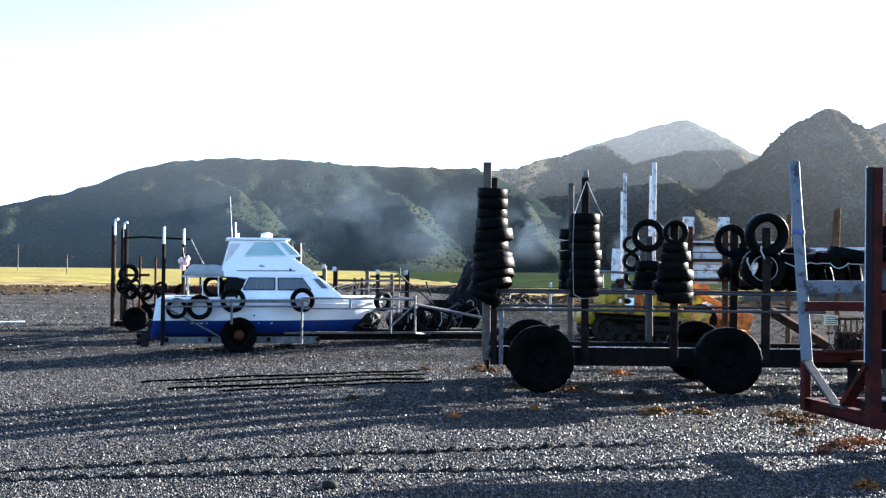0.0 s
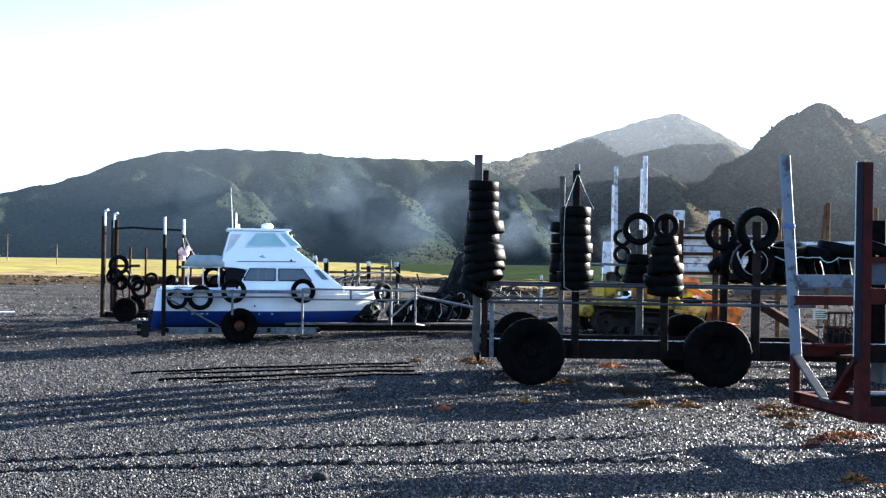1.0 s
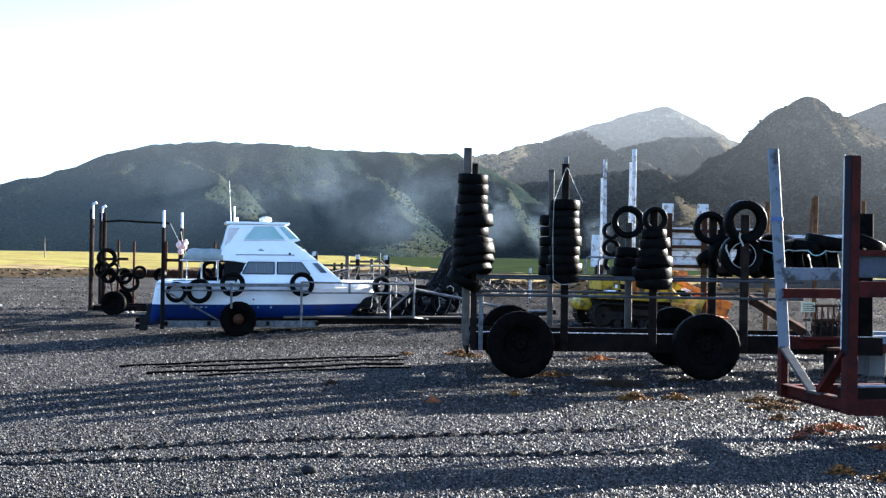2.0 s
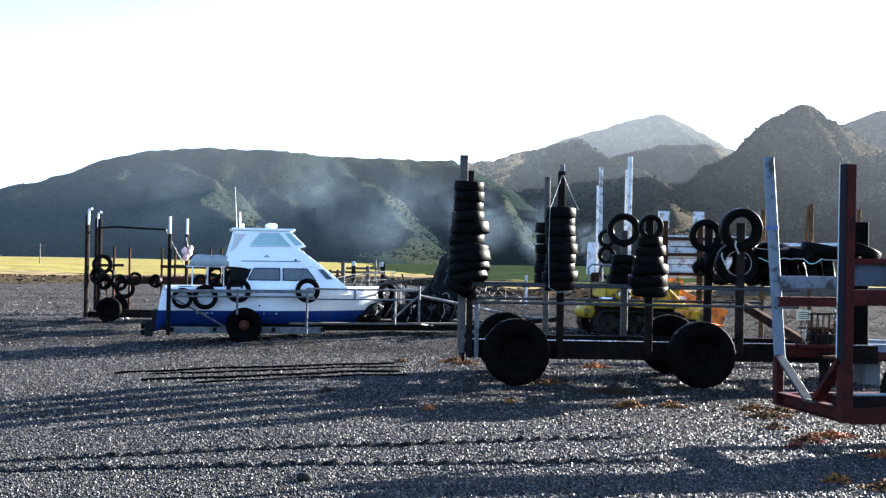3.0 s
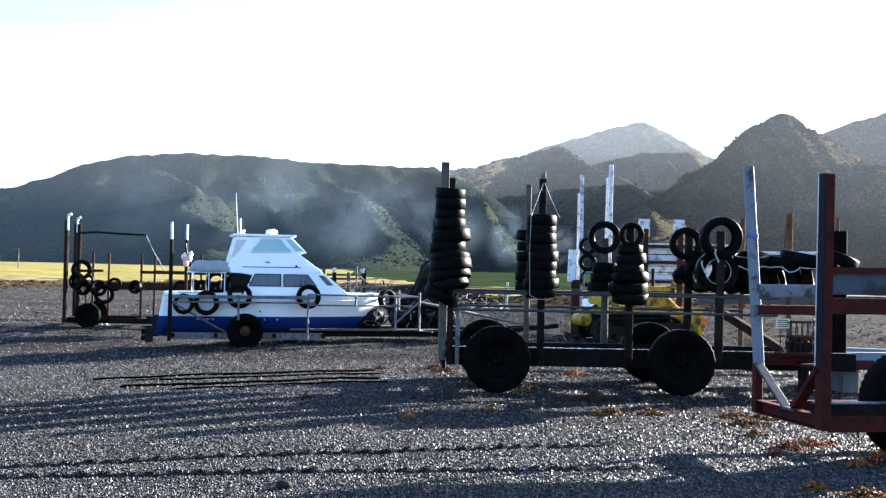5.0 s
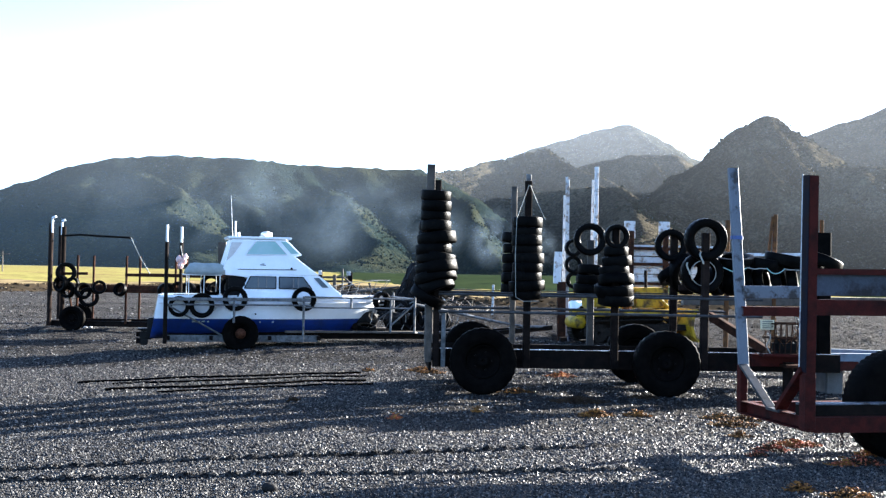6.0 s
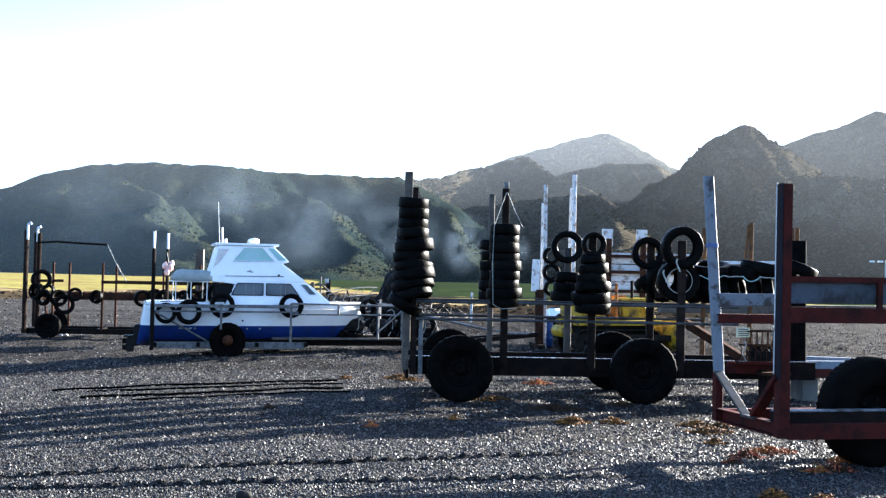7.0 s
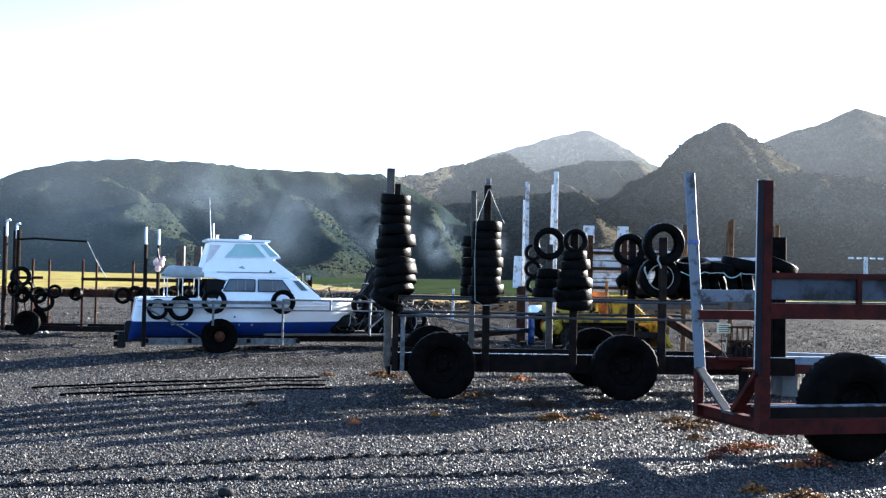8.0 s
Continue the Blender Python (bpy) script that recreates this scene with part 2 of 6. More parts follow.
def pebble_material(name, spec, light=1.0):
    m = bpy.data.materials.new(name)
    m.use_nodes = True
    nt = m.node_tree
    b, L = nt.nodes["Principled BSDF"], nt.links.new
    g = nt.nodes.new("ShaderNodeNewGeometry")
    ramp = nt.nodes.new("ShaderNodeValToRGB")
    e = ramp.color_ramp.elements
    e[0].position, e[0].color = 0.0, (0.0060, 0.0061, 0.0068, 1)
    e[1].position, e[1].color = 1.0, (0.130, 0.126, 0.122, 1)
    for p, c in ((0.4, (0.0235, 0.0233, 0.0238, 1)), (0.78, (0.058, 0.0565, 0.0560, 1))):
        k = e.new(p)
        k.color = c
    for k in e:
        k.color = (*(light * c for c in k.color[:3]), 1)
    L(g.outputs["Random Per Island"], ramp.inputs["Fac"])
    L(ramp.outputs["Color"], b.inputs["Base Color"])
    rr = nt.nodes.new("ShaderNodeMapRange")
    rr.inputs["To Min"].default_value, rr.inputs["To Max"].default_value = 0.30, 0.70
    b.inputs["Specular IOR Level"].default_value = spec
    L(g.outputs["Random Per Island"], rr.inputs["Value"])
    L(rr.outputs["Result"], b.inputs["Roughness"])
    return m


PEBBLE = pebble_material("sea_worn_pebbles", 0.07)
DULLPEBBLE = pebble_material("dry_dusty_pebbles", 0.0, 1.5)
GRASS = mat("sunlit_pasture", (0.150, 0.136, 0.046), (0.118, 0.093, 0.041), rough=0.9, scale=0.09, fine=1.2, bump=0.6, mix=(0.44, 0.62), spec=0.0, grain=(0.55, 1.4))
STRAW = mat("straw_tufts", (0.165, 0.130, 0.072), (0.090, 0.068, 0.038), rough=0.9, scale=0.25, fine=3, bump=0.5, spec=0.0, mix=(0.45, 0.62))
ROUGHGRASS = mat("rough_green_scrub", (0.018, 0.026, 0.012), (0.010, 0.016, 0.010), rough=0.9, scale=0.15, fine=1.5, bump=0.6, spec=0.0)
BANK = mat("brown_scrub_bank", (0.038, 0.029, 0.019), (0.016, 0.014, 0.011), rough=0.9, scale=0.8, fine=6, bump=0.5, spec=0.0)


def hill_material(name, scrub, olive, straw, grain=1.0):
    """Hillside: dark scrub, olive growth and patches of straw grass, with clumpy relief metres across."""
    m = bpy.data.materials.new(name)
    m.use_nodes = True
    nt = m.node_tree
    b, L = nt.nodes["Principled BSDF"], nt.links.new
    tc = nt.nodes.new("ShaderNodeTexCoord")

    def noise_of(scale, detail, lo, hi):
        n = nt.nodes.new("ShaderNodeTexNoise")
        n.inputs["Scale"].default_value, n.inputs["Detail"].default_value, n.inputs["Roughness"].default_value = scale, detail, 0.6
        L(tc.outputs["Object"], n.inputs["Vector"])
        r = nt.nodes.new("ShaderNodeMapRange")
        r.inputs["From Min"].default_value, r.inputs["From Max"].default_value = lo, hi
        L(n.outputs["Fac"], r.inputs["Value"])
        return n.outputs["Fac"], r.outputs["Result"]

    def mixed(fac, a, c):
        x = nt.nodes.new("ShaderNodeMixRGB")
        L(fac, x.inputs["Fac"])
        for sock, v in (("Color1", a), ("Color2", c)):
            if isinstance(v, tuple):
                x.inputs[sock].default_value = (*v, 1)
            else:
                L(v, x.inputs[sock])
        return x.outputs["Color"]

    broad = noise_of(0.014, 7, 0.42, 0.66)[1]
    patch = noise_of(0.035, 8, 0.56, 0.70)[1]
    clump_raw, clump = noise_of(0.55 * grain, 8, 0.43, 0.59)
    blotch = noise_of(0.10 * grain, 5, 0.40, 0.62)[1]
    c = mixed(blotch, mixed(clump, scrub, tuple(0.6 * a + 0.4 * b for a, b in zip(scrub, olive))), mixed(clump, scrub, olive))
    c = mixed(broad, c, mixed(clump, tuple(v * 0.7 for v in olive), tuple(v * 0.8 for v in straw)))
    c = mixed(patch, c, mixed(clump, olive, straw))
    L(c, b.inputs["Base Color"])
    b.inputs["Roughness"].default_value = 0.95
    b.inputs["Specular IOR Level"].default_value = 0.0
    bp = nt.nodes.new("ShaderNodeBump")
    bp.inputs["Strength"].default_value, bp.inputs["Distance"].default_value = 0.8, 2.5
    L(clump_raw, bp.inputs["Height"])
    L(bp.outputs["Normal"], b.inputs["Normal"])
    return m


HILL = hill_material("hill_scrub", (0.0050, 0.0095, 0.0105), (0.0140, 0.0185, 0.0125), (0.0330, 0.0320, 0.0170))
HILLBROWN = hill_material("cone_scrub", (0.0055, 0.0055, 0.0048), (0.0460, 0.0410, 0.0300), (0.1000, 0.0860, 0.0580))
HILLFAR = hill_material("far_hill_grass", (0.014, 0.0165, 0.0160), (0.030, 0.033, 0.029), (0.075, 0.070, 0.052), 0.4)
BUSH = mat("hill_bushes", (0.0090, 0.0125, 0.0095), (0.0170, 0.0200, 0.0120), rough=0.95, scale=0.02, fine=0.3, bump=0.4, spec=0.0)


# ---------------------------------------------------------------- building helpers
def part(name, bm, material, parent=None, label="", smooth=False):
    me = bpy.data.meshes.new(name)
    bmesh.ops.recalc_face_normals(bm, faces=bm.faces[:])
    bm.to_mesh(me)
    bm.free()
    for mt in (material if isinstance(material, (list, tuple)) else [material]):
        me.materials.append(mt)
    if smooth:
        me.polygons.foreach_set("use_smooth", [True] * len(me.polygons))
    ob = new(name, me)
    ob.parent = parent
    return tagged(ob, label)


def empty(name, m=None, label="", category="", group="", kind=""):
    ob = new(name)
    ob.empty_display_size = 0.2
    if m is not None:
        ob.matrix_basis = m
    return tagged(ob, label, category, group, kind)


def link(name, me, parent, m, label=""):
    ob = new(name, me)
    ob.parent = parent
    ob.matrix_basis = m
    return tagged(ob, label)


def frame_of(p, q, up=(0, 0, 1)):
    p, q = Vector(p), Vector(q)
    z = (q - p).normalized()
    u = Vector(up)
    if abs(z.dot(u)) > 0.98:
        u = Vector((0, 1, 0))
    x = u.cross(z).normalized()
    y = z.cross(x)
    return p, (q - p).length, x, y, z


def add_tube(bm, p, q, r, seg=10, r2=None):
    o, n, x, y, z = frame_of(p, q)
    r2 = r if r2 is None else r2
    a = [bm.verts.new(o + (x * math.cos(k * math.tau / seg) + y * math.sin(k * math.tau / seg)) * r) for k in range(seg)]
    b = [bm.verts.new(o + z * n + (x * math.cos(k * math.tau / seg) + y * math.sin(k * math.tau / seg)) * r2) for k in range(seg)]
    for k in range(seg):
        bm.faces.new((a[k], a[(k + 1) % seg], b[(k + 1) % seg], b[k]))
    bm.faces.new(a[::-1])
    bm.faces.new(b)
    return bm


def add_bar(bm, p, q, w, h, bev=0.006):
    """A rectangular bar from p to q, w wide across and h high (towards up), with chamfered long edges."""
    o, n, x, y, z = frame_of(p, q)
    c = min(bev, w * 0.3, h * 0.3)
    ring = [(-w / 2 + c, -h / 2), (w / 2 - c, -h / 2), (w / 2, -h / 2 + c), (w / 2, h / 2 - c), (w / 2 - c, h / 2), (-w / 2 + c, h / 2), (-w / 2, h / 2 - c), (-w / 2, -h / 2 + c)]
    a = [bm.verts.new(o + x * u + y * v) for u, v in ring]
    b = [bm.verts.new(o + z * n + x * u + y * v) for u, v in ring]
    for k in range(8):
        bm.faces.new((a[k], a[(k + 1) % 8], b[(k + 1) % 8], b[k]))
    bm.faces.new(a[::-1])
    bm.faces.new(b)
    return bm


def add_channel(bm, p, q, w, h, t=0.012):
    """A steel channel: web towards -x of its frame and two flanges."""
    o, n, x, y, z = frame_of(p, q)
    ring = [(-w / 2, -h / 2), (w / 2, -h / 2), (w / 2, -h / 2 + t), (-w / 2 + t, -h / 2 + t), (-w / 2 + t, h / 2 - t), (w / 2, h / 2 - t), (w / 2, h / 2), (-w / 2, h / 2)]
    a = [bm.verts.new(o + x * u + y * v) for u, v in ring]
    b = [bm.verts.new(o + z * n + x * u + y * v) for u, v in ring]
    for k in range(8):
        bm.faces.new((a[k], a[(k + 1) % 8], b[(k + 1) % 8], b[k]))
    bm.faces.new(a[::-1])
    bm.faces.new(b)
    return bm


def tube(p, q, r, seg=10, r2=None):
    return add_tube(bmesh.new(), p, q, r, seg, r2)


def bar(p, q, w, h, bev=0.006):
    return add_bar(bmesh.new(), p, q, w, h, bev)


def channel(p, q, w, h, t=0.012):
    return add_channel(bmesh.new(), p, q, w, h, t)


def add_path_tube(bm, pts, r, seg=6):
    """One tube swept along a path."""
    pts = [Vector(p) for p in pts]
    rings = []
    for k, p in enumerate(pts):
        way = (pts[min(k + 1, len(pts) - 1)] - pts[max(k - 1, 0)]).normalized()
        up = Vector((0, 0, 1)) if abs(way.z) < 0.9 else Vector((0, 1, 0))
        x = up.cross(way).normalized()
        y = way.cross(x)
        rings.append([bm.verts.new(p + (x * math.cos(j * math.tau / seg) + y * math.sin(j * math.tau / seg)) * r) for j in range(seg)])
    for A, B in zip(rings, rings[1:]):
        # start where the rings lie nearest, so that the tube does not twist at a bend
        o = min(range(seg), key=lambda q: (A[0].co - B[q].co).length)
        for j in range(seg):
            bm.faces.new((A[j], A[(j + 1) % seg], B[(j + 1 + o) % seg], B[(j + o) % seg]))
    bm.faces.new(rings[0][::-1])
    bm.faces.new(rings[-1])
    return bm


def box(c, size, bev=0.01):
    bm = bmesh.new()
    bmesh.ops.create_cube(bm, size=1, matrix=Matrix.Translation(c) @ Matrix.Diagonal((*size, 1)))
    if bev:
        bmesh.ops.bevel(bm, geom=bm.edges[:], offset=min(bev, min(size) * 0.3), segments=2, affect="EDGES")
    return bm


def lathe(bm, profile, seg=32, closed=True, m=None, lug=None):
    """Turn a profile of (radius, height) round z. lug: (inner radius over which the tread is notched, depth)."""
    m = m or Matrix()
    rings = []
    for k in range(seg):
        a = k * math.tau / seg
        row = []
        for j, (r, h) in enumerate(profile):
            rr = r
            if lug and r > lug[0]:
                ph = k + (1 if h > 0 else 0)
                rr = r - (lug[1] if ph % 2 else 0.0)
            row.append(bm.verts.new(m @ Vector((rr * math.cos(a), rr * math.sin(a), h))))
        rings.append(row)
    n = len(profile)
    for k in range(seg):
        A, B = rings[k], rings[(k + 1) % seg]
        for j in range(n if closed else n - 1):
            bm.faces.new((A[j], B[j], B[(j + 1) % n], A[(j + 1) % n]))
    return bm


def tyre_profile(R, r, w):
    """Cross-section of a tyre of outer radius R, bead radius r and width w."""
    s = R - r
    return [(r, -w * 0.34), (r + s * 0.12, -w * 0.42), (r + s * 0.45, -w * 0.50), (r + s * 0.75, -w * 0.50), (R - s * 0.07, -w * 0.475), (R, -w * 0.41),
            (R + s * 0.01, 0.0), (R, w * 0.41),
            (R - s * 0.07, w * 0.475), (r + s * 0.75, w * 0.50), (r + s * 0.45, w * 0.50), (r + s * 0.12, w * 0.42), (r, w * 0.34),
            (r + s * 0.25, w * 0.30), (R - s * 0.14, w * 0.25), (R - s * 0.14, -w * 0.25), (r + s * 0.25, -w * 0.30)]


def tyre_mesh(name, R, r, w, seg=48, lug=0.008):
    bm = lathe(bmesh.new(), tyre_profile(R, r, w), seg, lug=(R - (R - r) * 0.08, lug))
    me = bpy.data.meshes.new(name)
    bmesh.ops.recalc_face_normals(bm, faces=bm.faces[:])
    bm.to_mesh(me)
    bm.free()
    me.materials.append(RUBBER)
    me.polygons.foreach_set("use_smooth", [True] * len(me.polygons))
    return me


TYRES = [tyre_mesh("car_tyre", 0.300, 0.185, 0.175), tyre_mesh("small_tyre", 0.250, 0.155, 0.172), tyre_mesh("wide_tyre", 0.325, 0.195, 0.205), tyre_mesh("truck_tyre", 0.40, 0.235, 0.22), tyre_mesh("light_tyre", 0.205, 0.13, 0.15), tyre_mesh("van_tyre", 0.355, 0.21, 0.20)]


def value_noise(x, y, seed=0):
    """Smooth random values in 0..1 over the plane."""
    xi, yi = np.floor(x).astype(np.int64), np.floor(y).astype(np.int64)
    fx, fy = x - xi, y - yi
    fx, fy = fx * fx * (3 - 2 * fx), fy * fy * (3 - 2 * fy)

    def h(a, b):
        n = (a * 374761393 + b * 668265263 + seed * 974711) & 0x7FFFFFFF
        n = ((n ^ (n >> 13)) * 1274126177) & 0x7FFFFFFF
        return ((n ^ (n >> 16)) & 0xFFFF) / 65535.0

    return (h(xi, yi) * (1 - fx) + h(xi + 1, yi) * fx) * (1 - fy) + (h(xi, yi + 1) * (1 - fx) + h(xi + 1, yi + 1) * fx) * fy


def fbm(x, y, octaves=4, seed=0):
    s, a, t = 0.0, 1.0, 0.0
    for k in range(octaves):
        s = s + a * value_noise(x * 2**k + 17.3 * k, y * 2**k - 9.1 * k, seed + k)
        t += a
        a *= 0.5
    return s / t


def grid_mesh(name, xs, ys, z, materials, index=None, smooth=True):
    """A height field over the lines xs and ys."""
    nx, ny = len(xs), len(ys)
    X, Y = np.meshgrid(xs, ys)
    co = np.stack([X, Y, z], -1).reshape(-1, 3)
    i = np.arange(nx * ny).reshape(ny, nx)
    quads = np.stack([i[:-1, :-1], i[:-1, 1:], i[1:, 1:], i[1:, :-1]], -1).reshape(-1, 4)
    me = bpy.data.meshes.new(name)
    me.from_pydata(co.tolist(), [], quads.tolist())
    for mt in materials:
        me.materials.append(mt)
    if index is not None:
        me.polygons.foreach_set("material_index", index.reshape(-1).astype(np.int32))
    me.polygons.foreach_set("use_smooth", [smooth] * len(me.polygons))
    return new(name, me)


# ---------------------------------------------------------------- ground and hills
def spaced(*stretches):
    out = []
    for a, b, step in stretches:
        out += list(np.arange(a, b - step * 0.5, step))
    return np.array(out + [stretches[-1][1]])


# wheel ruts: start, end, lug length; a berm runs along one side
RUTS = [((-6.5, 10.2), (3.2, 12.8), 0.22), ((-6.5, 9.95), (3.2, 11.22), 0.22)]


def ground_height(x, y):
    """Gravel that rises a little to the right behind the big trailer, with shallow swells."""
    x, y = np.asarray(x, float), np.asarray(y, float)
    u = np.clip((x + 5.5) / 4.5, 0, 1)
    z = 0.09 * u * u * (3 - 2 * u) * np.exp(-(((y - 28.5) / 5.0) ** 2))
    near = np.exp(-((y - 14) / 9.0) ** 2)
    z = z + near * 0.035 * (fbm(x * 0.9, y * 0.9, 3, 3) - 0.5) + near * 0.02 * (fbm(x * 5, y * 5, 2, 8) - 0.5)
    for (ax, ay), (bx, by), lug in RUTS:
        d = np.array([bx - ax, by - ay])
        n = np.hypot(*d)
        d = d / n
        along = (x - ax) * d[0] + (y - ay) * d[1]
        off = (x - ax) * -d[1] + (y - ay) * d[0] + 0.05 * (fbm(along * 0.5, along * 0 + ax, 2, 5) - 0.5)
        inside = np.clip(along / 0.8, 0, 1) * np.clip((n - along) / 0.8, 0, 1)
        lugs = 0.7 + 0.3 * np.sin(along * math.tau / lug)
        z = z + inside * (-0.036 * np.exp(-((off / 0.042) ** 2)) * lugs + 0.045 * np.exp(-(((off - 0.075) / 0.028) ** 2)) * (0.6 + 0.4 * np.sin(along * math.tau / lug)))
    # the beach falls away to the seaward side
    z = z - 0.04 * np.log1p(np.exp(np.clip((-x - 3.4) / 0.8, -30, 18))) * np.clip((33 - y) / 4, 0, 1)
    # trampled, lumpy gravel farther off
    far = np.clip((y - 23) / 4, 0, 1) * np.clip((90 - y) / 20, 0, 1)
    churned = 0.14 + 0.20 * np.clip((x - 1) / 7, 0, 1)
    z = z + far * churned * (fbm(x * 1.15, y * 1.15, 3, 61) - 0.5) * (0.35 + 0.9 * fbm(x * 0.12, y * 0.25, 2, 66))
    z = z + far * (0.05 + 0.08 * np.clip((x - 1) / 6, 0, 1)) * (fbm(x * 3.4, y * 3.0, 2, 71) - 0.5)
    # low bank where the pasture begins, and the pasture behind it
    edge = field_edge(x)
    z = z + 0.45 * np.clip((y - edge) / 2.2, 0, 1) * (0.6 + 0.8 * fbm(x * 0.3, y * 0.3, 3, 21))
    return z


def field_edge(x):
    return 65 + 13.5 * (1 + np.tanh((np.asarray(x, float) + 22) / 12.0)) - 15 * (1 + np.tanh((np.asarray(x, float) - 2.5) / 2.4)) + 5 * (fbm(np.asarray(x, float) * 0.12, np.asarray(x, float) * 0, 3, 31) - 0.5)


def build_ground():
    xs = spaced((-3000, -400, 200), (-400, -60, 20), (-60, -26, 1.0), (-26, -8, 0.32), (-8, 8, 0.06), (8, 18, 0.18), (18, 26, 0.4), (26, 60, 1.0), (60, 400, 20), (400, 3000, 200))
    ys = spaced((-600, -40, 80), (-40, 0, 5), (0, 8.4, 0.6), (8.4, 13.0, 0.025), (13.0, 22.5, 0.09), (22.5, 50, 0.3), (50, 62, 0.6), (62, 150, 0.7), (150, 320, 10), (320, 3000, 200))
    X, Y = np.meshgrid(xs, ys)
    z = ground_height(X, Y)
    cx, cy = (X[:-1, :-1] + X[1:, 1:]) / 2, (Y[:-1, :-1] + Y[1:, 1:]) / 2
    depth = cy - field_edge(cx)
    straw_belt = 6 + 40 * fbm(cx * 0.08, cy * 0.08, 3, 44)
    idx = np.where(depth < 0, 0, np.where(depth < np.where(cx > 2, 1, 4) + np.where(cx > 2, 5, 13) * fbm(cx * 0.15, cy * 0.3, 3, 40), 2, np.where(cy > 93 + 75 * np.clip((4 - cx) / 11, 0, 1) + 300 * np.clip((-8 - cx) / 10, 0, 1) + 6 * (fbm(cx * 0.15, cy * 0.05, 2, 47) - 0.5), 4, np.where(depth < straw_belt, 3, 1))))
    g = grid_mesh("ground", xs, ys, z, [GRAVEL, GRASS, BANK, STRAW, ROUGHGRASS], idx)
    tagged(g, "dark grey gravel beach flat running into sunlit yellow-green pasture", "ground", kind="structure")


def scatter_mesh(name, centres, sizes, shape, faces, material, seed, flat=0.6, label="", category="", jitter=0.3):
    """Many small lumps joined in one mesh: jittered, turned copies of a base shape."""
    rng = np.random.default_rng(seed)
    n, k = len(centres), len(shape)
    v = np.repeat(shape[None], n, 0) * (1 + jitter * (rng.random((n, k, 1)) - 0.5))
    v = v * np.stack([0.75 + 0.5 * rng.random(n), 0.75 + 0.5 * rng.random(n), flat * (0.7 + 0.6 * rng.random(n))], -1)[:, None, :]
    a = rng.random(n) * math.tau
    tilt = (rng.random(n) - 0.5) * 0.9
    c, s = np.cos(a)[:, None], np.sin(a)[:, None]
    x, y, z = v[..., 0].copy(), v[..., 1].copy(), v[..., 2].copy()
    ct, st = np.cos(tilt)[:, None], np.sin(tilt)[:, None]
    y, z = y * ct - z * st, y * st + z * ct
    x, y = x * c - y * s, x * s + y * c
    co = np.stack([x, y, z], -1) * np.asarray(sizes)[:, None, None] + np.asarray(centres)[:, None, :]
    f = (np.asarray(faces)[None] + (np.arange(n) * k)[:, None, None]).reshape(-1, 3)
    me = bpy.data.meshes.new(name)
    me.from_pydata(co.reshape(-1, 3).tolist(), [], f.tolist())
    me.materials.append(material)
    ob = new(name, me)
    return tagged(ob, label, category, kind="stuff")


def base_shape(kind):
    bm = bmesh.new()
    if kind == "ico":
        bmesh.ops.create_icosphere(bm, subdivisions=1, radius=1)
    else:
        bmesh.ops.create_icosphere(bm, subdivisions=2, radius=1)
    co = np.array([v.co[:] for v in bm.verts])
    f = np.array([[v.index for v in p.verts] for p in bm.faces])
    bm.free()
    return co, f


OCT = (np.array([(1, 0, 0), (-1, 0, 0), (0, 1, 0), (0, -1, 0), (0, 0, 1), (0, 0, -1)], float), np.array([(0, 2, 4), (2, 1, 4), (1, 3, 4), (3, 0, 4), (2, 0, 5), (1, 2, 5), (3, 1, 5), (0, 3, 5)]))


def build_pebbles():
    rng = np.random.default_rng(5)
    for shape, n, y0, y1, big in ((OCT, 112000, 8.9, 13.5, 0.0140), (OCT, 88000, 13.2, 23.0, 0.0180), (OCT, 38000, 22.5, 42.0, 0.042)):
        t = rng.random(n)
        y = np.sqrt(y0**2 + (y1**2 - y0**2) * t) if y1 < 40 else np.minimum(y0 + rng.exponential(11, n), 75)
        x = y * (-0.47 + 1.02 * rng.random(n))
        size = (big if y1 < 40 else 0.0009 * y) * (0.45 + 0.9 * rng.random(n) ** 2.2)
        clear = np.ones(n, bool)
        for (ax, ay), (bx, by), lug in RUTS:
            d = np.hypot(bx - ax, by - ay)
            along, off = ((x - ax) * (bx - ax) + (y - ay) * (by - ay)) / d, ((y - ay) * (bx - ax) - (x - ax) * (by - ay)) / d
            clear &= (np.abs(off) > 0.055) | (along < 0) | (along > d)
        x, y, size = x[clear], y[clear], size[clear]
        if y1 > 20:
            # few loose stones on the shade-painted stretch under and behind the trailers
            thin = (x < 0.5) | (y < 15.5) | (rng.random(len(x)) < 0.6)
            x, y, size = x[thin], y[thin], size[thin]
        z = ground_height(x, y) + size * 0.18
        scatter_mesh("pebbles", np.stack([x, y, z], -1), size, shape[0], shape[1], PEBBLE if y1 < 40 else DULLPEBBLE, 6, 0.8 if y1 < 40 else 0.75, "loose grey beach pebbles lying on the gravel", "pebbles")


